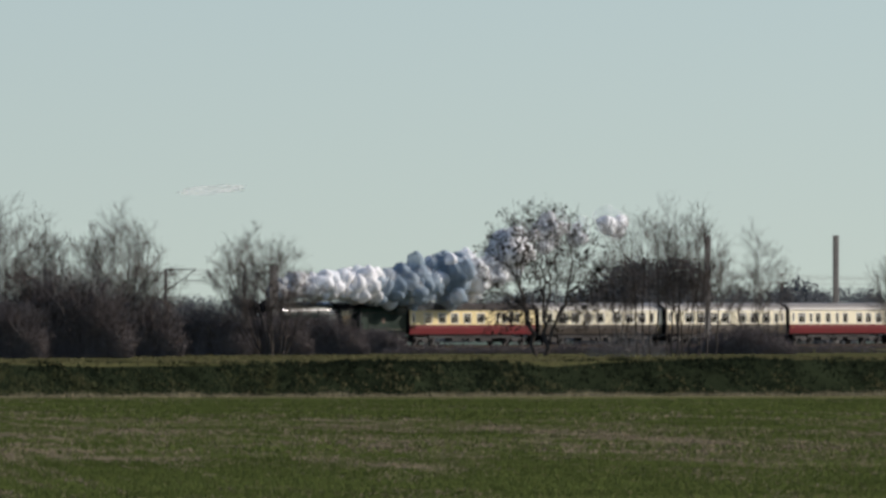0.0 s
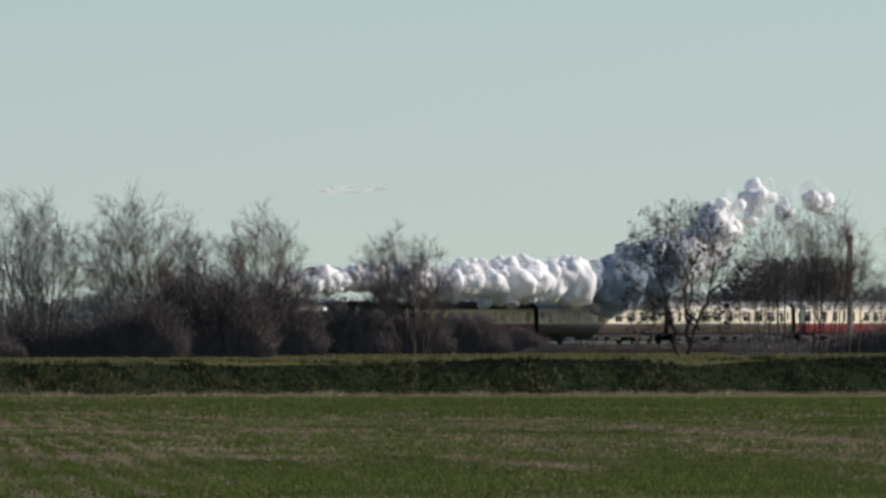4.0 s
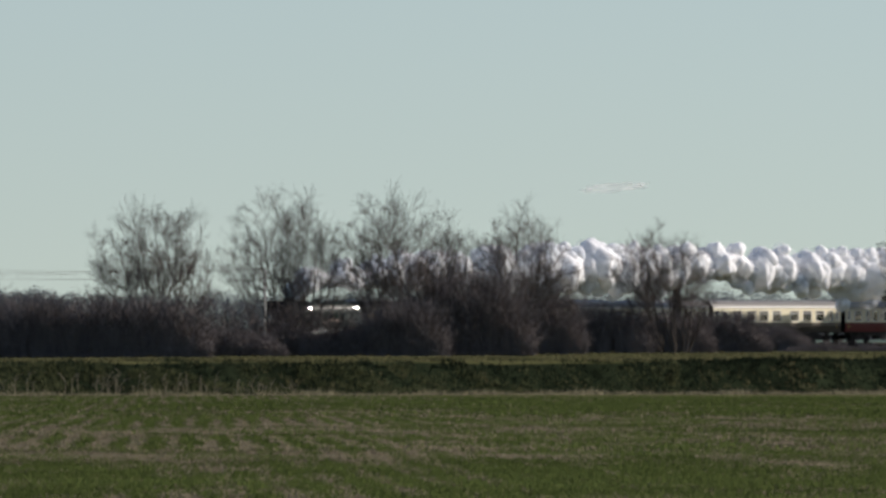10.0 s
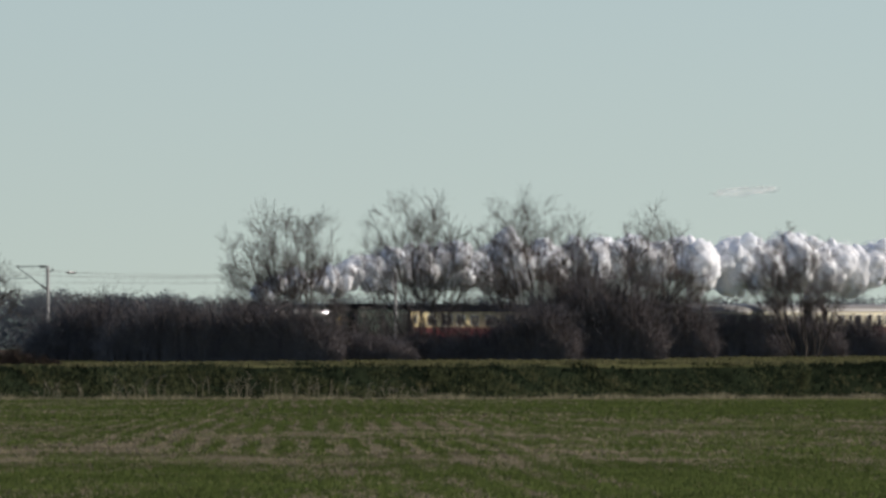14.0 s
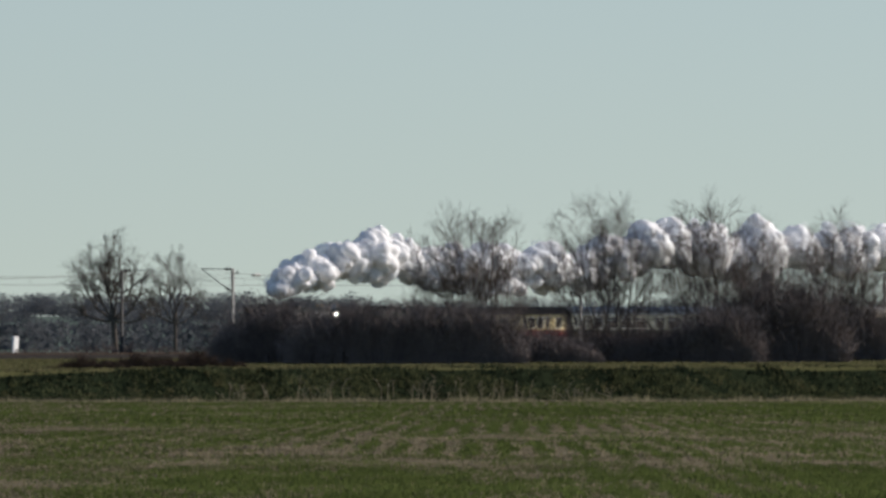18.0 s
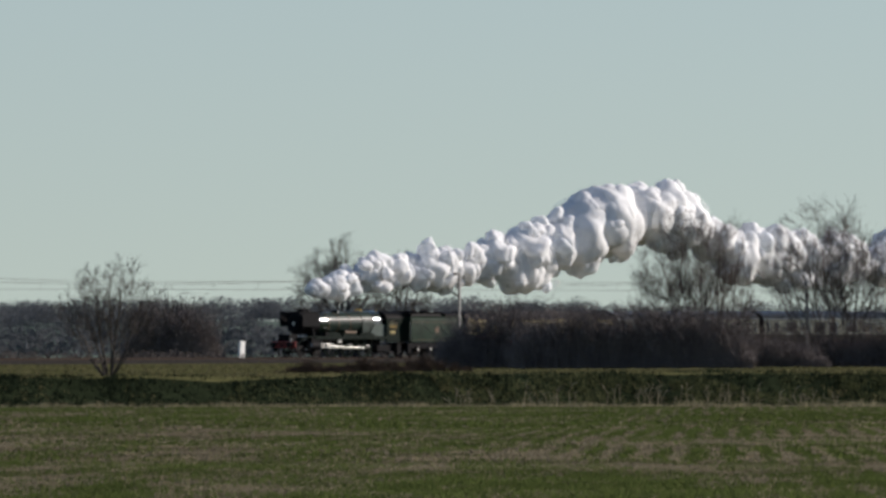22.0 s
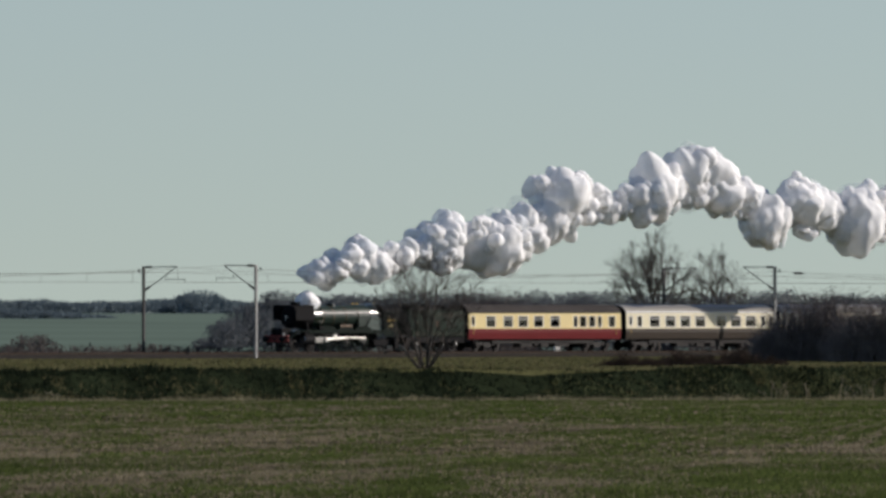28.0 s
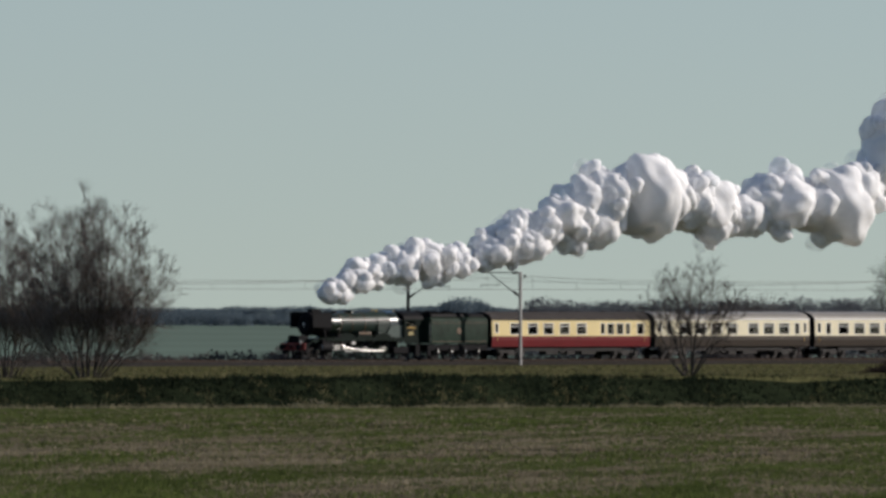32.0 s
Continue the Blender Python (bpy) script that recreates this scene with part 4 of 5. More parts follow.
def trackside_board():
    b = at_depth(-1246, 1390, MEADOW_Z)
    s, p = sp(b.x, b.y)
    ob = thing("trackside_cabinet", "white trackside board leaning slightly on a post", "sign", at=Matrix.Translation(along(s, p, MEADOW_Z)) @ pose(0, 0, 0, 0, 5, 48))
    bm = box(bm_new(), (0, 0, 1.0), (0.62, 0.22, 1.5), 0.02)
    part("board", bm, M_WHITE, ob)
    bm = box(bm_new(), (0, 0.06, 0.15), (0.1, 0.1, 0.6))
    part("post", bm, M_STEEL, ob)


trackside_board()


# ---- coaches: x forward, y towards the camera side, z up from the rail ----
def coach_profile(inset=0.0):
    w = 1.37 - inset
    side = [(w - 0.06, 1.02), (w, 1.55), (w, 2.35), (w - 0.05, 3.18)]
    roof = [(w - 0.13, 3.38), (w - 0.36, 3.60), (w - 0.75, 3.77), (0.0, 3.86)]
    return side, roof


def coach(kind, length, upper, lower, roofm, windows, label):
    ob = thing("coach", label, "railway coach", "coaches of the train")
    h = length / 2 - 0.35
    side, roof = coach_profile()
    for nm, y in (("near", 1), ("far", -1)):
        bm = prism(bm_new(), [(y * (1.31), 1.02), (y * 1.37, 1.55), (y * 1.37, 1.86), (y * 1.30, 1.86), (y * 1.30, 1.55), (y * 1.24, 1.02)], "x", -h, h)
        part("lower_panel", bm, lower, ob)
    # upper side with window openings cut as strips between the panes
    wins = sorted([((0.5 - c) * 2 * h, w * 2 * h, z0, z1) for c, w, z0, z1 in windows])
    for y in (1, -1):
        bm = bm_new()
        def strip(x0, x1, z0, z1):
            def yy(z):
                return 1.37 - 0.05 * max(0.0, (z - 2.35) / 0.83)
            prism(bm, [(y * yy(z0), z0), (y * yy(z1), z1), (y * (yy(z1) - 0.06), z1), (y * (yy(z0) - 0.06), z0)], "x", x0, x1)
        strip(-h, h, 1.864, 1.98)
        strip(-h, h, 2.93, 3.20)
        x = -h
        for c, w, z0, z1 in wins:
            strip(x, c - w / 2, 1.982, 2.928)
            if z0 > 1.99:
                strip(c - w / 2, c + w / 2, 1.982, z0)
            x = c + w / 2
        strip(x, h, 1.982, 2.928)
        part("upper_panel", bm, upper, ob)
        for c, w, z0, z1 in wins:
            g = bm_new()
            box(g, (c, y * 1.315, (z0 + 2.93) / 2), (w, 0.02, 2.93 - z0))
            pane = part("window", g, M_GLASS, ob)
            fr = bm_new()
            ring = []
            for k in (0.0, 0.045):
                for yy in (1.328, 1.362):
                    ring.append([fr.verts.new((c + sx * (w / 2 - k), y * yy, z)) for sx, z in ((-1, z0 + k), (1, z0 + k), (1, 2.93 - k), (-1, 2.93 - k))])
            for p_, q_ in ((0, 1), (1, 3), (3, 2), (2, 0)):
                for i in range(4):
                    j = (i + 1) % 4
                    fr.faces.new((ring[p_][i], ring[p_][j], ring[q_][j], ring[q_][i]))
            if w > 0.9:
                part("vent_bar", box(bm_new(), (c, y * 1.335, 2.66), (w - 0.09, 0.03, 0.05)), M_WHITE, pane)
            part("window_frame", fr, M_WHITE, pane)
    o = [(a, b) for a, b in [(1.325, 3.203)] + roof] + [(-a, b) for a, b in roof[:-1][::-1]] + [(-1.325, 3.203)]
    part("roof", prism(bm_new(), o, "x", -h - 0.02, h + 0.02), roofm, ob, smooth=True)
    for y in (1, -1):
        g = box(bm_new(), (0, y * 1.345, 3.21), (2 * h, 0.07, 0.075))
        # white on the chocolate coaches' gutters is the sun's glint, painted on
        part("gutter", g, M_WHITE if kind == 1 else roofm, ob)
    for i in range(7):
        g = rod(bm_new(), (-h + (i + 0.8) * 2 * h / 7.6, 0.25 if i % 2 else -0.25, 3.80), (-h + (i + 0.8) * 2 * h / 7.6, 0.25 if i % 2 else -0.25, 3.94), 0.11, 0.08, 8)
        part("roof_vent", g, roofm, ob)
    for e in (1, -1):
        ep = [(1.30, 1.02), (1.355, 1.55), (1.355, 2.35), (1.31, 3.18)] + [(a - 0.02, b - 0.02) for a, b in roof]
        o = ep + [(-a, b) for a, b in ep[:-1][::-1]]
        part("end_wall", prism(bm_new(), o, "x", e * h - 0.05, e * h + 0.05), M_BLACK, ob)
        g = box(bm_new(), (e * (h + 0.18), 0, 2.35), (0.32, 1.0, 2.3), 0.05)
        part("gangway", g, M_GRIME, ob)
        for y in (0.87, -0.87):
            g = rod(bm_new(), (e * h, y, 1.05), (e * (h + 0.3), y, 1.05), 0.09, seg=10)
            rod(g, (e * (h + 0.28), y, 1.05), (e * (h + 0.33), y, 1.05), 0.23, seg=14)
            part("buffer", g, M_GRIME, ob)
    g = box(bm_new(), (0, 0, 0.98), (2 * h, 2.3, 0.14))
    for y in (1.12, -1.12):
        box(g, (0, y, 0.80), (2 * h - 6.5, 0.06, 0.28))
    part("underframe", g, M_GRIME, ob)
    for x, w, z in ((2.2, 1.5, 0.62), (-0.2, 1.0, 0.6), (-2.4, 1.8, 0.62), (0.9, 0.5, 0.72)):
        g = box(bm_new(), (x, 0.75, z), (w, 0.8, 0.5), 0.04)
        part("equipment_box", g, M_GRIME, ob)
    for e in (1, -1):
        bx = e * (h - 2.75)
        g = bm_new()
        for y in (1.0, -1.0):
            box(g, (bx, y, 0.62), (3.3, 0.12, 0.24), 0.02)
            for dx in (-1.3, 1.3):
                box(g, (bx + dx, y + 0.05 * (1 if y > 0 else -1), 0.48), (0.36, 0.16, 0.4), 0.03)
            box(g, (bx, y, 0.42), (0.9, 0.14, 0.24), 0.03)
        box(g, (bx, 0, 0.7), (0.5, 2.0, 0.22))
        bogie = part("bogie", g, M_GRIME, ob)
        for dx in (-1.3, 1.3):
            w = bm_new()
            rod(w, (0, -0.72, 0), (0, -0.86, 0), 0.457, seg=24)
            rod(w, (0, 0.72, 0), (0, 0.86, 0), 0.457, seg=24)
            rod(w, (0, -0.8, 0), (0, 0.8, 0), 0.08, seg=10)
            part("wheelset", w, M_GRIME, bogie, at=Matrix.Translation((bx + dx, 0, 0.457)))
    for i in range(7):
        x = -h + 2.2 + i * (2 * h - 4.4) / 6
        for y in (0.85, -0.85):
            g = box(bm_new(), (x, y, 1.50), (1.0, 0.75, 0.28), 0.05)
            box(g, (x, y, 1.95), (0.22, 0.75, 1.0), 0.05)
            seat = part("seat", g, M_SEAT, ob)
            part("headrest", box(bm_new(), (x, y, 2.34), (0.26, 0.70, 0.26), 0.03), M_CLOTH, seat, "white headrest cover")
    part("ceiling_lining", box(bm_new(), (0, 0, 3.24), (2 * h - 0.2, 2.4, 0.03)), M_CREAM2, ob)
    for i, c in enumerate((0.03, 0.965)):
        for y in (1.38, -1.38):
            g = box(bm_new(), ((0.5 - c) * 2 * h, y, 1.62), (0.03, 0.03, 0.5))
            part("door_handrail", g, M_BRASS, ob)
    for x in (h - 0.9, -h + 0.9):
        part("footboard", box(bm_new(), (x, 1.28, 0.93), (0.8, 0.25, 0.05)), M_GRIME, ob)
    return ob


B = 1.98
W_BRAKE = [(0.03, 0.022, 2.10, 0)] + [(c, 0.062, B, 0) for c in (0.145, 0.257, 0.355, 0.457, 0.565)] + [(0.70, 0.028, B, 0), (0.75, 0.045, B, 0), (0.81, 0.045, B, 0), (0.86, 0.028, B, 0), (0.94, 0.045, B, 0)]
W_OPEN = [(0.03, 0.022, 2.10, 0), (0.09, 0.032, B, 0)] + [(c, 0.068, B, 0) for c in (0.19, 0.295, 0.395, 0.495, 0.635, 0.735, 0.835)] + [(0.92, 0.032, B, 0), (0.972, 0.02, 2.10, 0)]
W_SLEEP = [(0.035, 0.022, 2.10, 0)] + [(c, w, B, 0) for c, w in ((0.12, 0.07), (0.21, 0.03), (0.28, 0.05), (0.38, 0.05), (0.47, 0.03), (0.55, 0.05), (0.69, 0.06), (0.78, 0.06), (0.88, 0.06), (0.96, 0.03))]
coaches = [
    (coach(0, 20.4, M_CREAM, M_CRIMSON, M_ROOF, W_BRAKE, "crimson and cream steam-era brake coach with a dark roof"), 10.2),
    (coach(1, 20.4, M_CREAM2, M_CHOC, M_WROOF, W_OPEN, "chocolate and cream saloon coach with a pale roof"), 30.6 - 20.4),
    (coach(1, 20.4, M_CREAM2, M_CHOC, M_WROOF, W_OPEN, "chocolate and cream saloon coach with a pale roof"), 0),
    (coach(0, 17.6, M_CREAM2, M_CRIMSON, M_WROOF, W_SLEEP, "short crimson and cream coach with uneven windows"), 0),
    (coach(1, 20.4, M_CREAM, M_CHOC, M_WROOF, W_OPEN, "chocolate and cream saloon coach with a pale roof"), 0),
    (coach(1, 20.4, M_CREAM, M_CHOC, M_ROOF, W_OPEN, "chocolate and cream saloon coach with a dark roof"), 0),
]
COACH_X = [10.2, -10.2, -30.6, -49.6, -68.6, -89.0]   # centres along the line, from the joint of the first two coaches


# ---- locomotive: x forward from the front buffers, y towards the camera side ----
def wheel(r, spokes, width=0.14):
    """An axle with its two hubs."""
    bm = bm_new()
    for y in (0.72, -0.72 - width):
        rod(bm, (0, y, 0), (0, y + width, 0), r * 0.2, seg=14)
    rod(bm, (0, -0.8, 0), (0, 0.8, 0), 0.1, seg=10)
    return bm


def wheel_rims(axle, r, spokes, mat, width=0.14):
    """Tyres and spokes of an axle's two wheels."""
    seg = 32
    spoke = finish(rod(bm_new(), (r * 0.15, 0, 0), (r - 0.08, 0, 0), 0.04, 0.03, 5, False), "spoke", mat)
    for y in (0.72, -0.72 - width):
        bm = bm_new()
        ring = []
        for rad, yy in ((r, y), (r, y + width), (r - 0.11, y + width), (r - 0.11, y)):
            ring.append([bm.verts.new((rad * math.cos(2 * math.pi * i / seg), yy, rad * math.sin(2 * math.pi * i / seg))) for i in range(seg)])
        for k in range(4):
            a, b = ring[k], ring[(k + 1) % 4]
            for i in range(seg):
                bm.faces.new((a[i], a[(i + 1) % seg], b[(i + 1) % seg], b[i]))
        part("tyre", bm, mat, axle)
        for i in range(spokes):
            w = 2 * math.pi * i / spokes
            part("spoke", spoke, None, axle, at=Matrix.Translation((0, y + width / 2, 0)) @ Matrix.Rotation(-w, 4, "Y"))


def cyl_x(bm, x0, x1, z, r0, r1=None, seg=32):
    return rod(bm, (x0, 0, z), (x1, 0, z), r0, r1, seg)


def locomotive():
    ob = thing("steam_locomotive", "dark green express steam locomotive with black smokebox and smoke deflectors", "locomotive")
    P = lambda nm, bm, m, label="", smooth=False, parent=None, at=None: part(nm, bm, m, parent or ob, label, smooth, at)
    ZB = 2.86
    P("boiler", cyl_x(bm_new(), -4.15, -5.28, ZB, 0.90, 0.905), M_OILY, "oily front boiler ring", True)
    P("boiler", cyl_x(bm_new(), -5.28, -6.6, ZB, 0.905, 0.92), M_CLAD, smooth=True)
    P("boiler", cyl_x(bm_new(), -6.6, -9.55, ZB, 0.92, 0.99), M_CLAD, "tapered rear boiler ring", True)
    # firebox with rounded shoulders
    def fb(w, top, base):
        o = [(w, base)] + [(w * math.cos(a) if a < 1.2 else w * math.cos(a), ZB + (top - ZB) * math.sin(a)) for a in [i * math.pi / 14 for i in range(15)]] + [(-w, base)]
        return o
    P("firebox", prism(bm_new(), fb(1.04, 3.90, 1.5), "x", -12.55, -11.02), M_OILY, smooth=True)
    P("firebox", prism(bm_new(), fb(1.03, 3.88, 1.5), "x", -11.02, -9.55), M_CLAD, "weathered front of the firebox", True)
    # flat plates added beside the firebox; their paler green holds a sunlit sheen
    for y in (1, -1):
        o = [(-10.3, 1.82), (-11.0, 2.75), (-12.4, 2.75), (-12.4, 1.30), (-11.8, 1.30), (-11.4, 1.82)]
        P("firebox_sheen", prism(bm_new(), o, "y", y * 1.10 - 0.03, y * 1.10 + 0.03), M_SHEEN, "added plate beside the firebox, sunlit sheen in its paler colour")
    P("smokebox", cyl_x(bm_new(), -1.95, -4.12, ZB, 0.93), M_BLACK, smooth=True)
    bm = cyl_x(bm_new(), -1.78, -1.95, ZB, 0.62, 0.80)
    P("smokebox_door", bm, M_BLACK, smooth=True)
    bm = rod(bm_new(), (-1.78, 0, ZB), (-1.68, 0, ZB), 0.1, seg=12)
    rod(bm, (-1.70, 0, ZB - 0.28), (-1.70, 0, ZB + 0.05), 0.025, seg=6)
    P("door_handle", bm, M_BRIGHT)
    for x in (-5.3, -6.6, -8.1, -9.55, -11.0):
        r = 0.905 if x > -6.5 else 0.925 if x > -7 else 0.965 if x > -9 else 1.0
        if x > -9.6:
            P("boiler_band", cyl_x(bm_new(), x - 0.03, x + 0.03, ZB, r + 0.012), M_ORANGE, smooth=True)
    # double chimney with lip
    bm = bm_new()
    box(bm, (-2.95, 0, 3.90), (1.05, 0.50, 0.30), 0.12)
    box(bm, (-2.95, 0, 4.03), (1.16, 0.58, 0.07), 0.03)
    P("chimney", bm, M_BLACK)
    bm = rod(bm_new(), (-7.1, 0, 3.7), (-7.1, 0, 3.92), 0.42, 0.36, 20)
    rod(bm, (-7.1, 0, 3.92), (-7.1, 0, 4.0), 0.36, 0.18, 20)
    P("dome", bm, M_GREEN, smooth=True)
    bm = bm_new()
    box(bm, (-5.3, 0, 3.80), (0.35, 0.35, 0.2), 0.04)
    P("snifting_valve", bm, M_BLACK)
    for y in (-0.22, 0.22):
        P("safety_valve", rod(bm_new(), (-10.2, y, 3.85), (-10.2, y, 4.02), 0.1, 0.08, 12), M_BRASS)
    P("whistle", rod(bm_new(), (-12.2, 0.35, 3.8), (-12.2, 0.35, 4.0), 0.04, seg=8), M_BRASS)
    # smoke deflectors
    for y in (1.22, -1.22):
        bm = box(bm_new(), (-2.55, y, 3.20), (2.25, 0.035, 1.25), 0.012)
        box(bm, (-2.55, y * 0.985, 3.80), (2.25, 0.12, 0.03))
        P("smoke_deflector", bm, M_BLACK)
        bm = rod(bm_new(), (-1.9, y, 3.0), (-2.0, y * 0.72, 3.0), 0.025, seg=6)
        rod(bm, (-3.3, y, 3.0), (-3.3, y * 0.72, 3.0), 0.025, seg=6)
        P("deflector_stay", bm, M_BLACK)
    # running plate: raised over the cylinders, sweeping down to the front beam
    o = [(-0.35, 1.22), (-0.75, 1.22), (-1.5, 1.70), (-3.0, 1.78), (-12.4, 1.78), (-12.4, 1.70), (-3.0, 1.70), (-1.55, 1.62), (-0.8, 1.14), (-0.35, 1.14)]
    P("running_plate", prism(bm_new(), o, "y", -1.30, 1.30), M_GREEN)
    for y in (1.29, -1.29):
        P("valance", prism(bm_new(), [(-3.0, 1.70), (-12.4, 1.70), (-12.4, 1.52), (-3.0, 1.52)], "y", y - 0.02, y + 0.02), M_GREEN)
    # splashers
    for x in (-5.55, -7.75, -9.95):
        for y in (1.02, -1.02):
            o = [(x + 1.0 * math.cos(a), 1.78 + 0.36 * math.sin(a)) for a in [i * math.pi / 10 for i in range(11)]]
            P("splasher", prism(bm_new(), o, "y", y - 0.18, y + 0.18), M_GREEN)
    bm = box(bm_new(), (-0.42, 0, 1.08), (0.10, 2.60, 0.56), 0.02)
    P("buffer_beam", bm, M_RED)
    for y in (0.87, -0.87):
        bm = rod(bm_new(), (-0.37, y, 1.05), (-0.05, y, 1.05), 0.13, 0.10, 14)
        rod(bm, (-0.06, y, 1.05), (0.0, y, 1.05), 0.24, seg=18)
        P("buffer", bm, M_BLACK)
    for y in (0.75, -0.75, 0.0):
        bm = box(bm_new(), (-0.45, y, 1.42), (0.16, 0.16, 0.24), 0.02)
        P("lamp", bm, M_STEEL if y else M_BLACK)
    for y in (0.55, -0.55):
        o = [(-0.45, 0.75), (-0.45, 1.9), (-0.9, 2.0), (-1.6, 1.75), (-1.6, 0.75)]
        P("front_frame", prism(bm_new(), o, "y", y - 0.03, y + 0.03), M_BLACK)
        P("guard_iron", box(bm_new(), (-0.7, y * 1.36, 0.5), (0.12, 0.06, 0.75)), M_BLACK)
    P("middle_cylinder_cover", box(bm_new(), (-1.15, 0, 1.62), (1.0, 1.04, 0.62), 0.08), M_BLACK)
    for y in (1.15, -1.15):
        P("front_step", box(bm_new(), (-0.75, y, 0.85), (0.35, 0.16, 0.7), 0.02), M_BLACK)
    P("coupling_hook", box(bm_new(), (-0.2, 0, 1.0), (0.35, 0.08, 0.16), 0.02), M_BLACK)
    # frames, cylinders and valve gear
    for y in (0.58, -0.58):
        P("main_frame", box(bm_new(), (-6.4, y, 1.12), (12.0, 0.06, 0.72)), M_BLACK)
    for y in (1.02, -1.02):
        bm = rod(bm_new(), (-2.55, y, 0.98), (-3.75, y, 0.98), 0.36, seg=20)
        box(bm, (-3.15, y, 1.42), (1.15, 0.46, 0.5), 0.05)
        P("cylinder", bm, M_BLACK, smooth=False)
        P("cylinder_cover", rod(bm_new(), (-2.50, y, 0.98), (-2.56, y, 0.98), 0.26, 0.3, 20), M_BRIGHT)
        bm = box(bm_new(), (-4.7, y, 1.14), (1.7, 0.12, 0.09))
        box(bm, (-4.7, y, 0.84), (1.7, 0.12, 0.09))
        P("slide_bar", bm, M_BRIGHT)
        P("piston_rod", rod(bm_new(), (-3.75, y, 0.99), (-5.0, y, 0.99), 0.05, seg=10), M_BRIGHT)
        bm = box(bm_new(), (-6.4, y + (0.1 if y > 0 else -0.1), 1.48), (0.5, 0.10, 0.5), 0.03)
        P("valve_link", bm, M_BRIGHT)
        P("valve_rod", rod(bm_new(), (-3.75, y, 1.42), (-6.3, y, 1.44), 0.035, seg=8), M_BRIGHT)
        P("steam_pipe", rod(bm_new(), (-3.1, y * 0.85, 2.35), (-3.15, y, 1.5), 0.14, seg=12), M_BLACK)
        P("handrail", rod(bm_new(), (-2.2, y * 0.96, 3.12), (-12.4, y * 1.04, 3.2), 0.022, seg=6), M_BRIGHT)
    # cab
    for y in (1.28, -1.28):
        bm = prism(bm_new(), [(-12.4, 1.30), (-12.4, 3.25), (-14.45, 3.25), (-14.45, 3.02), (-14.05, 2.55), (-14.15, 1.30)], "y", y - 0.025, y + 0.025)
        cab = P("cab_side", bm, M_GREEN)
        P("cab_window", box(bm_new(), (-13.25, y * 1.024, 2.85), (0.95, 0.03, 0.52)), M_GLASS, parent=cab)
        P("window_frame", box(bm_new(), (-13.25, y * 1.026, 2.56), (1.05, 0.04, 0.05)), M_BRASS, parent=cab)
        for k in range(3):
            P("number_mark", box(bm_new(), (-13.0 - 0.2 * k, y * 1.024, 2.1), (0.12, 0.02, 0.22)), M_CREAM, parent=cab)
        P("cab_steps", box(bm_new(), (-14.0, y * 0.95, 0.75), (0.5, 0.2, 0.9), 0.03), M_BLACK)
    bm = prism(bm_new(), [(1.30, 3.22)] + [(1.30 * math.cos(a), 3.22 + 0.68 * math.sin(a)) for a in [i * math.pi / 14 for i in range(1, 14)]] + [(-1.30, 3.22)], "x", -14.75, -12.38)
    P("cab_roof", bm, M_BLACK, smooth=True)
    P("cab_front", box(bm_new(), (-12.45, 0, 2.4), (0.06, 2.5, 1.8)), M_GREEN)
    # nameplate and lagging seam
    P("nameplate", box(bm_new(), (-7.75, 1.22, 2.12), (1.5, 0.03, 0.17), 0.01), M_ORANGE)
    # wheels
    lead = []
    for x in (-1.75, -3.65):
        wheel_rims(P("bogie_wheelset", wheel(0.48, 10), M_GRIME, at=Matrix.Translation((x, 0, 0.48))), 0.48, 10, M_GRIME)
    drivers = []
    for x in (-5.55, -7.75, -9.95):
        w = P("driving_wheelset", wheel(1.015, 18), M_GREEN, "green spoked driving wheels", at=Matrix.Translation((x, 0, 1.015)))
        wheel_rims(w, 1.015, 18, M_GREEN)
        drivers.append((w, x))
        for y, ph in ((0.93, 0.0), (-0.93, math.pi / 2)):
            bm = rod(bm_new(), (0.33 * math.cos(ph), y, 0.33 * math.sin(ph)), (0.33 * math.cos(ph), y * 1.12, 0.33 * math.sin(ph)), 0.09, seg=10)
            P("crank_pin", bm, M_BRIGHT, parent=w)
    bm = box(bm_new(), (-7.75, 0, 0), (4.75, 0.06, 0.13), 0.015)
    rodp = P("coupling_rod", bm, M_BRIGHT, at=Matrix.Translation((0.33, 1.0, 1.015)))
    bm = box(bm_new(), (-1.35, 0, 0), (2.7, 0.07, 0.15), 0.015)
    main_rod = P("connecting_rod", bm, M_BRIGHT, at=Matrix.Translation((-4.75, 1.10, 0.99)))
    P("crosshead", box(bm_new(), (0, 0, 0), (0.34, 0.16, 0.34), 0.03), M_BRIGHT, parent=main_rod)
    wheel_rims(P("trailing_wheelset", wheel(0.56, 10), M_GRIME, at=Matrix.Translation((-12.75, 0, 0.56))), 0.56, 10, M_GRIME)
    for y in (0.95, -0.95):
        P("trailing_frame", box(bm_new(), (-12.7, y, 0.75), (2.4, 0.08, 0.5), 0.03), M_BLACK)
    # bolted-on ash pan and pipes
    P("ash_pan", box(bm_new(), (-11.2, 0, 1.0), (2.2, 1.2, 0.6), 0.05), M_BLACK)
    P("lubricator", box(bm_new(), (-4.6, 1.1, 1.95), (0.4, 0.3, 0.3), 0.03), M_BLACK)
    return ob, drivers, rodp, main_rod


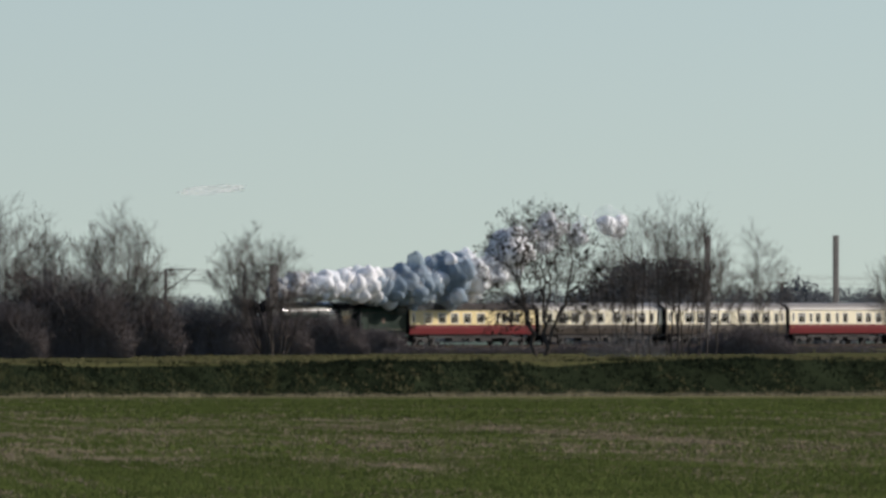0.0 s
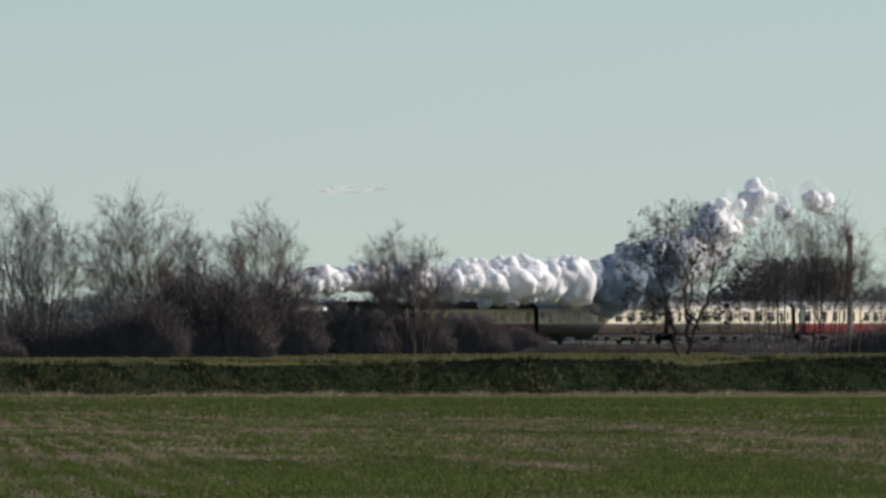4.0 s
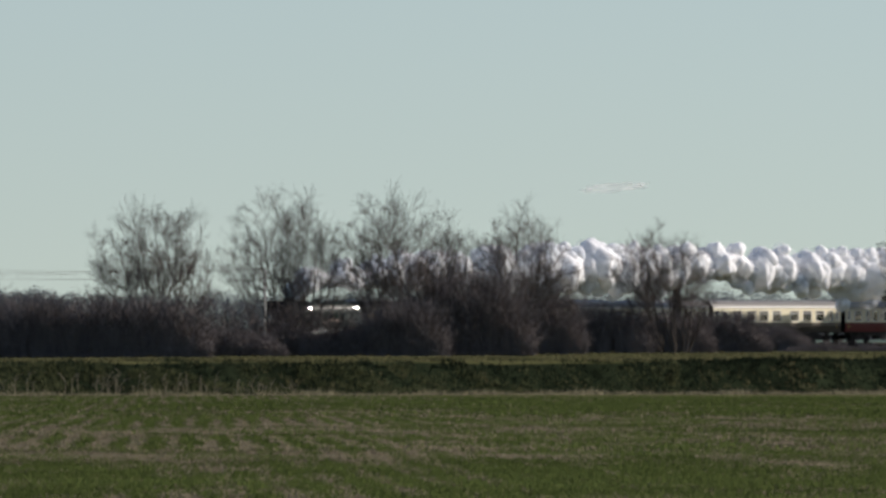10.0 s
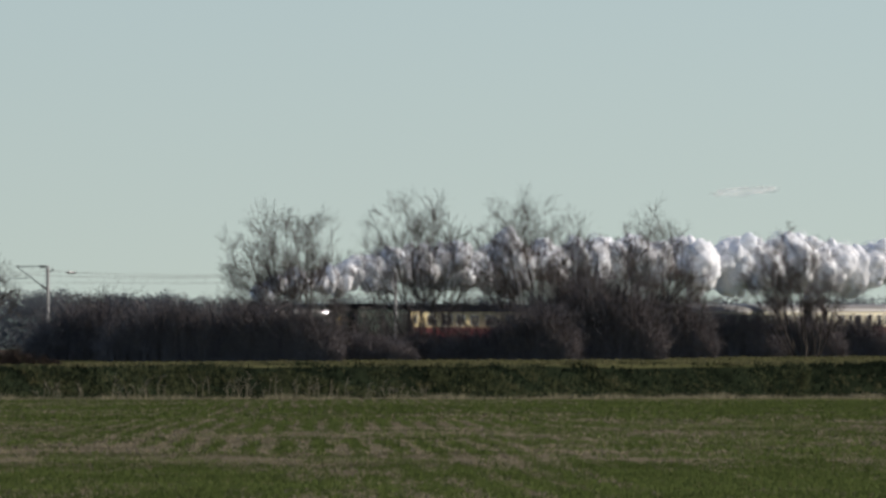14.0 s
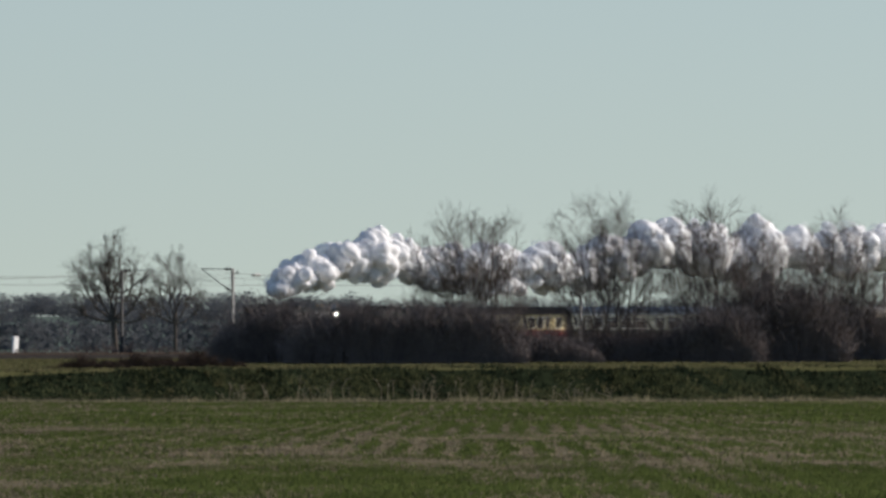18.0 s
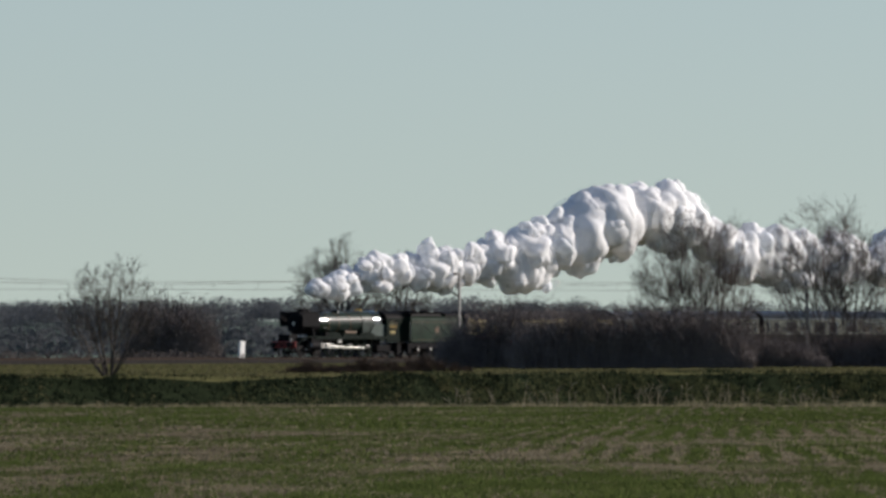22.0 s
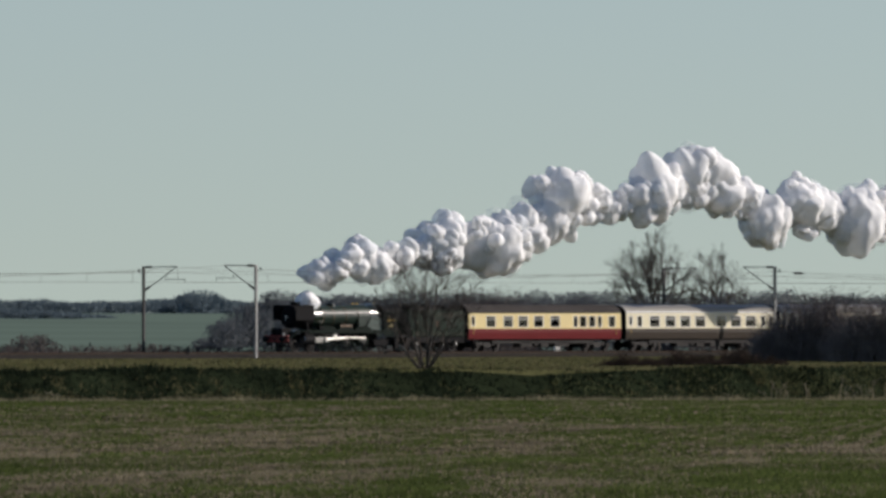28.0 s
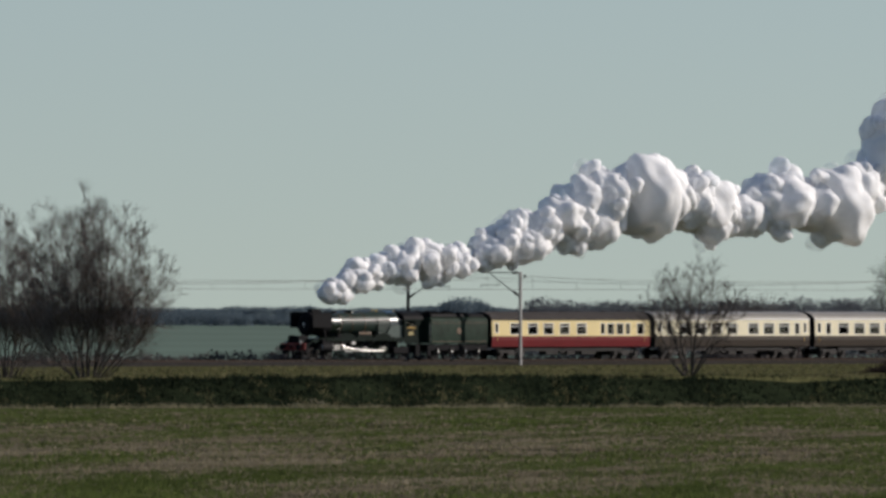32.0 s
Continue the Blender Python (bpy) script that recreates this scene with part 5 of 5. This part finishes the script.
def tender():
    ob = thing("tender", "dark green eight-wheeled corridor tender with a crest", "tender")
    P = lambda nm, bm, m, label="", smooth=False, parent=None, at=None: part(nm, bm, m, parent or ob, label, smooth, at)
    # x from the tender's front, running back
    L = 7.6
    o = [(1.30, 1.28), (1.30, 3.10), (1.22, 3.30), (1.02, 3.42), (-1.02, 3.42), (-1.22, 3.30), (-1.30, 3.10), (-1.30, 1.28)]
    P("tank", prism(bm_new(), o, "x", -L, -0.7), M_TANK, smooth=True)
    bm = prism(bm_new(), [(1.12, 3.42)] + [(1.12 * math.cos(a), 3.42 + 0.38 * math.sin(a)) for a in [i * math.pi / 12 for i in range(1, 12)]] + [(-1.12, 3.42)], "x", -L + 0.2, -L + 2.0)
    P("water_dome", bm, M_BLACK, smooth=True)
    bm = prism(bm_new(), [(1.15, 3.42), (1.05, 3.66), (-1.05, 3.66), (-1.15, 3.42)], "x", -4.9, -0.9)
    P("coal_space", bm, M_BLACK)
    rr = random.Random(4)
    bm = bm_new()
    for i in range(90):
        c = (rr.uniform(-4.7, -1.1), rr.uniform(-0.95, 0.95), 3.66 + rr.uniform(-0.02, 0.14))
        bmesh.ops.create_icosphere(bm, subdivisions=1, radius=rr.uniform(0.08, 0.2), matrix=Matrix.Translation(c))
    tagged(P("coal", bm, M_BLACK, "heap of black coal"), kind="stuff")
    for y in (1.31, -1.31):
        for z in (1.45, 2.95):
            P("lining_band", box(bm_new(), (-4.15, y, z), (6.6, 0.012, 0.03)), M_ORANGE)
        bm = rod(bm_new(), (-4.1, y * 0.995, 2.3), (-4.1, y * 1.01, 2.3), 0.26, seg=16)
        P("crest", bm, M_ORANGE)
        P("frame", box(bm_new(), (-4.1, y * 0.9, 0.98), (7.2, 0.05, 0.5)), M_BLACK)
        for x in (-1.55, -3.2, -4.85, -6.5):
            P("axlebox", box(bm_new(), (x, y * 0.95, 0.68), (0.36, 0.16, 0.46), 0.03), M_GRIME)
            P("axlebox_cover", rod(bm_new(), (x, y * 1.01, 0.66), (x, y * 1.03, 0.66), 0.1, seg=10), M_BRIGHT)
        P("handrail", rod(bm_new(), (-0.55, y, 1.4), (-0.55, y, 2.9), 0.02, seg=6), M_BRIGHT)
        P("front_wing", box(bm_new(), (-0.55, y * 0.98, 2.2), (0.3, 0.03, 1.7)), M_GREEN)
    P("tender_step", box(bm_new(), (-0.5, 1.15, 0.7), (0.4, 0.2, 0.8), 0.03), M_BLACK)
    ws = []
    for x in (-1.55, -3.2, -4.85, -6.5):
        w = P("wheelset", wheel(0.635, 12), M_GRIME, at=Matrix.Translation((x, 0, 0.635)))
        wheel_rims(w, 0.635, 12, M_GRIME)
        ws.append((w, x))
    P("gangway", box(bm_new(), (-L - 0.15, 0, 2.3), (0.3, 0.9, 2.1), 0.05), M_BLACK)
    P("drag_beam", box(bm_new(), (-L + 0.02, 0, 1.05), (0.12, 2.4, 0.4)), M_BLACK)
    for y in (0.87, -0.87):
        P("buffer", rod(bm_new(), (-L, y, 1.05), (-L - 0.35, y, 1.05), 0.12, 0.22, 12), M_BLACK)
    return ob, ws


loco, drivers, coupling, main_rod = locomotive()
tender_ob, tender_wheels = tender()
LOCO_X, TENDER_X = 43.15, 28.15   # of the front buffers and of the tender's front, from the joint of the first two coaches


def train_s(t):
    """Place of the joint between the first two coaches along the line."""
    return ((1.06326e-3 * t - 1.61159e-2) * t + 5.668142) * t - 207.9155


def on_line(s):
    return Matrix.Translation(along(s, 0, RAIL_Z)) @ pose(0, 0, 0, 0, 0, HEADING)


# ---- steam and smoke: rigid billows that leave the chimney and drift ----
def ball(level):
    bm = bm_new()
    bmesh.ops.create_icosphere(bm, subdivisions=level, radius=1.0)
    v = np.array([p.co for p in bm.verts])
    f = [[p.index for p in k.verts] for k in bm.faces]
    bm.free()
    return v / np.linalg.norm(v, axis=1)[:, None], f


BALLS = {3: ball(3), 4: ball(4)}


def billow(seed, level, shape, sizes, r=1.0):
    """One cauliflower-headed lump: round heads on a round body, with smaller heads on those."""
    rr = np.random.default_rng(seed)
    n, f = BALLS[level]
    far = np.full(len(n), 0.58)

    def heads(count, sink, lo, hi):
        d = rr.normal(0, 1, (count, 3))
        d /= np.linalg.norm(d, axis=1)[:, None]
        near = np.argmax(d @ n.T, axis=1)
        q = rr.uniform(lo, hi, count)
        c = d * (far[near] - sink * q)[:, None]
        k = n @ c.T
        e = k * k - (c * c).sum(1)[None] + (q * q)[None]
        out = np.where(e > 0, k + np.sqrt(np.maximum(e, 0)), 0).max(1)
        return np.maximum(far, out)
    for count, sink, lo, hi in sizes:
        far = heads(count, sink, lo, hi)
    # the creases between the heads are soft
    fa = np.array(f)
    for _ in range(1):
        mean = far[fa].mean(1)
        acc, num = np.zeros(len(n)), np.zeros(len(n))
        for k in range(3):
            np.add.at(acc, fa[:, k], mean)
            np.add.at(num, fa[:, k], 1)
        far = acc / num
    far = far / np.percentile(far, 97)
    me = mesh_of("billow", n * far[:, None] * np.array(shape) * r, f, M_STEAM, True)
    return me


def tinted(mat, count):
    out = []
    for b in BILLOWS[:count]:
        me = b.copy()
        me.materials.clear()
        me.materials.append(mat)
        out.append(me)
    return out


def recast(mat):
    """Large bodies of another smoke."""
    out = [b.copy() for b in BODIES[:4]]
    for me in out:
        me.materials.clear()
        me.materials.append(mat)
    return out


SMALL = ((8, 0.4, 0.40, 0.55), (26, 0.3, 0.20, 0.30))
LARGE = ((7, 0.5, 0.36, 0.52), (30, 0.35, 0.20, 0.32), (110, 0.25, 0.09, 0.17))
BILLOWS = [billow(i + 1, 3, ((1.35, 1.0, 1.0), (1.1, 1.0, 1.0), (1.5, 0.95, 0.95))[i % 3], SMALL, (0.90, 0.72, 0.58)[i % 3]) for i in range(9)]
BODIES = [billow(i + 101, 4, ((1.1, 1.0, 1.0), (1.0, 1.0, 1.2), (1.25, 1.0, 0.9))[i % 3], LARGE) for i in range(9)]
GREY = tinted(M_SMOKE, 4)
SOOT = tinted(M_SOOT, 4)
WISPS = tinted(M_WISP, 4)
SOOT_BODIES = recast(M_SOOT)
VEILS = recast(M_WISP)
CHIM = -2.95
# by the second at which each chuff leaves the chimney: how fast it climbs and how tall it swells
CHUFF_T = [-6.5 + 1.5 * i for i in range(14)] + [14.5 + 0.5 * i for i in range(36)]
CLIMB = [0.93, 0.91, 0.17, 0.05, 0.14, 0.16, 0.27, 0.27, 0.26, 0.4, 0.47, 0.42, 0.65, 0.4, 0.5, 0.52, 0.63, 1.01, 1.3, 1.33, 1.33, 1.13, 0.85, 0.87, 0.87, 0.81, 0.89, 1.09, 0.96, 1.35, 1.75, 1.66, 1.55, 1.75, 1.9, 1.2, 1.25, 1.35, 1.15, 1.43, 1.75, 1.89, 2.03, 1.72, 1.48, 1.28, 1.16, 1.34, 1.29, 1.29]
SWELL = [0.69, 0.72, 1.33, 1.03, 0.95, 0.9, 0.81, 0.92, 1.0, 1.0, 1.0, 1.02, 1.12, 0.98, 1.19, 1.06, 0.94, 1.16, 1.22, 1.4, 1.48, 1.45, 1.38, 1.25, 1.16, 1.07, 1.05, 1.07, 1.07, 0.9, 1.11, 1.22, 0.72, 0.8, 1.75, 1.15, 1.55, 1.42, 0.72, 1.26, 1.35, 1.45, 1.61, 1.44, 1.12, 1.03, 1.05, 1.44, 1.25, 1.25]
WIND = 1.5
AGES = (0.1, 0.25, 0.5, 0.9, 1.5, 2.4, 3.8, 5.8, 8.5, 12, 17, 24)


def ages_after(te, ride=False):
    """Times from the clip's start to its end at which a puff is posed."""
    if te > 0:
        ts = [0.0, te] + ([2.0 * k for k in range(1, 16) if 2.0 * k < te - 1.2] + [max(0.1, te - 0.7), max(0.15, te - 0.3)] if ride else [])
        ts += [te + a for a in AGES]
    else:
        ts = [0.0, 0.4, 1.0, 2.0, 3.5, 5.5, 8.0, 12.0, 18.0, 25.0]
    return sorted(set(round(x * 30) / 30 for x in ts + [32.0] if x <= 32.0))


def puff_path(te, g, heart):
    """A chuff rides inside the boiler until te, then rises, slows, drifts off and gathers round its cloud's heart."""
    turn = pose(0, 0, 0, 0, 0, HEADING)
    start = along(train_s(te) + LOCO_X + CHIM - 0.2, 0, RAIL_Z + 3.5)
    rows = []
    for t in ages_after(te, True):
        if t <= te:
            p = along(train_s(t) + LOCO_X + CHIM - 2.7, 0, RAIL_Z + 2.86)
        else:
            a = t - te
            b = min(a, 9.0)
            up = 1.7 * (1 - math.exp(-a / 0.12)) + g * (1.2 * (1 - math.exp(-a / 0.6)) + 0.75 * b + 0.2 * (a - b))
            draw = 0.25 * (train_s(heart) - train_s(te)) * (1 - math.exp(-a / 1.6))
            p = start + Vector((WIND * a + U.x * draw, 0.6 * a + U.y * draw, up))
        rows.append((t, Matrix.Translation(p) @ turn))
    return rows


def billow_path(te, rr, wide, out=1.0):
    """A billow spreads from its chuff's middle and turns slowly."""
    spin = (rr.uniform(-1.2, 1.2), rr.uniform(-1.2, 1.2), rr.uniform(-1.2, 1.2))
    off = Vector((rr.gauss(0, 1), rr.gauss(0, 1), rr.gauss(0, 1)))
    off = off / max(0.01, off.length) * rr.uniform(0.1, 1.0) ** 0.45
    tail = rr.uniform(-1, 1)
    rows = []
    for t in ages_after(te):
        a = max(0.0, t - te)
        r = max(0.25 * min(1.0, a), girth(wide, a) - 0.62) * 1.05 * min(1.0, a / 0.35) * out
        flat = min(r, 0.9 + 0.35 * r)
        k = min(1.0, a / 1.6)
        p = Vector((off.x * flat + tail * min(1.0, a / 0.3), off.y * flat, off.z * r))
        e = Euler((spin[0] * k + 0.03 * a * spin[1], spin[1] * k + 0.02 * a * spin[2], spin[2] * k))
        rows.append((t, Matrix.Translation(p) @ e.to_matrix().to_4x4()))
    return rows


def girth(wide, a):
    """Half the height of a chuff's cloud at that age."""
    return wide * (0.9 + 1.35 * (1 - math.exp(-a / 1.6)) + 0.06 * a)


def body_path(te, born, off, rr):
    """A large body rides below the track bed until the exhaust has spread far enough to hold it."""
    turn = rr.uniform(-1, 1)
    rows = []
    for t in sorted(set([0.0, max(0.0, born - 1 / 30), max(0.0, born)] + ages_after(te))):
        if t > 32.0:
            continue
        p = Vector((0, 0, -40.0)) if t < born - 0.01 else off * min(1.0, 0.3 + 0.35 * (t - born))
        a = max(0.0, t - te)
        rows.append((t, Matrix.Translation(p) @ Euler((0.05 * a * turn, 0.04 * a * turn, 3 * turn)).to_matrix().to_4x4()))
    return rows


def small_cloud():
    """A thin scrap of cloud low over the horizon."""
    bm = bm_new()
    bmesh.ops.create_icosphere(bm, subdivisions=4, radius=1.0)
    for v in bm.verts:
        n = v.co.normalized()
        k = 1 + 0.45 * noise.noise(n * 1.8 + Vector((5, 2, 0))) + 0.25 * noise.noise(n * 4.5)
        v.co = Vector((n.x * k * 8.5, n.y * k * 2.0, n.z * k * 1.25 + 0.08 * n.x * 8.5))
    ob = new("cloud", finish(bm, "cloud", M_CLOUD, True))
    ob.matrix_basis = Matrix.Translation(at_depth(375, 4500, height_at(336, 4500)))
    tagged(ob, "thin pale scrap of cloud in the clear sky", "cloud", kind="structure")


small_cloud()

puffs = []


def plume():
    """The exhaust comes in chuffs, each a cluster of billows."""
    rr = random.Random(77)
    te, i = -6.6, 0
    cloud0, cloud1 = -6.8, -5.9
    while te < 31.95:
        g = float(np.interp(te, CHUFF_T, CLIMB)) + rr.gauss(0, 0.04)
        wide = float(np.interp(te, CHUFF_T, SWELL)) * rr.uniform(0.85, 1.12)
        while te > cloud1:
            cloud0, cloud1 = cloud1, cloud1 + rr.uniform(0.65, 1.15)
        heart = (cloud0 + cloud1) / 2
        wide *= 1.12 - 0.24 * abs(te - heart) / (cloud1 - heart)
        sooty = -3.7 < te < -1.9
        early = te < -1.0
        ob = thing("steam_puff", "billowing puff of grey coal smoke and steam behind the chimney" if sooty else "billowing white puff of steam trailing from the chimney", "steam", "puffs of the exhaust plume")
        puffs.append((ob, puff_path(te, g, heart)))
        for k in range(int(round(6 + 6 * wide) * (0.35 if te < -4.6 else 1.0)) + rr.randint(-1, 1)):
            roll = rr.random()
            kind = SOOT if sooty and roll < 0.6 else GREY if roll < (0.6 if sooty else 0.25 if early else 0.12) else BILLOWS
            puffs.append((part("billow", kind[i % len(kind)], None, ob), billow_path(te, rr, wide)))
            i += 1
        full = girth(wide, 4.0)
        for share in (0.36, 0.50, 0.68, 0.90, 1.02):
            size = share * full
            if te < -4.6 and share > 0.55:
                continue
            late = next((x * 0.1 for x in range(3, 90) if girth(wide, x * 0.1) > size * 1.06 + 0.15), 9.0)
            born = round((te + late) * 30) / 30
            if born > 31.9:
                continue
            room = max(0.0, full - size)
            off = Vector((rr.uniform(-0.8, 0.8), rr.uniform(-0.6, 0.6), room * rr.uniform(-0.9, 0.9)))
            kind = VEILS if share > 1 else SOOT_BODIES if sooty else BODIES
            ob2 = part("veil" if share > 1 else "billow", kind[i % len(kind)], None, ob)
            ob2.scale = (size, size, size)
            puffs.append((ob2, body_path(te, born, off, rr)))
            i += 1
        for k in range(3):
            puffs.append((part("wisp", WISPS[i % 4], None, ob, "thin see-through wisp of steam"), billow_path(te, rr, wide, 1.08)))
            i += 1
        te += rr.uniform(0.20, 0.31) * (rr.choice((1.0, 1.0, 1.9)) if 4.5 < te < 14 or te < -4 else 1.0)


plume()


# ---- everything that moves ----
def motions():
    secs = [float(i) for i in range(33)]
    for (ob, _), x in zip(coaches, COACH_X):
        walk(ob, [(t, on_line(train_s(t) + x)) for t in secs])
    walk(loco, [(t, on_line(train_s(t) + LOCO_X)) for t in secs])
    walk(tender_ob, [(t, on_line(train_s(t) + TENDER_X)) for t in secs])
    s0 = train_s(0.0)

    def spin(obs, r, steps, z):
        for ob, x in obs:
            rows = []
            for i in range(steps + 1):
                t = 32.0 * i / steps
                a = (train_s(t) - s0) / r
                rows.append((t, Matrix.Translation((x, 0, z)) @ Euler((0, a, 0)).to_matrix().to_4x4()))
            walk(ob, rows)
    spin(drivers, 1.015, 240, 1.015)
    spin(tender_wheels, 0.635, 320, 0.635)
    rows = []
    for i in range(241):
        t = 32.0 * i / 240
        a = (train_s(t) - s0) / 1.015
        rows.append((t, Matrix.Translation((0.33 * math.cos(a), 1.0, 1.015 - 0.33 * math.sin(a)))))
    walk(coupling, rows)
    rows = []
    for i in range(241):
        t = 32.0 * i / 240
        a = (train_s(t) - s0) / 1.015
        px, pz = -7.75 + 0.33 * math.cos(a), 1.015 - 0.33 * math.sin(a)
        dip = math.asin((pz - 0.99) / 2.7)
        rows.append((t, Matrix.Translation((px + 2.7 * math.cos(dip), 1.10, 0.99)) @ Euler((0, dip, 0)).to_matrix().to_4x4()))
    walk(main_rod, rows)
    for ob, rows in puffs:
        walk(ob, rows)


motions()
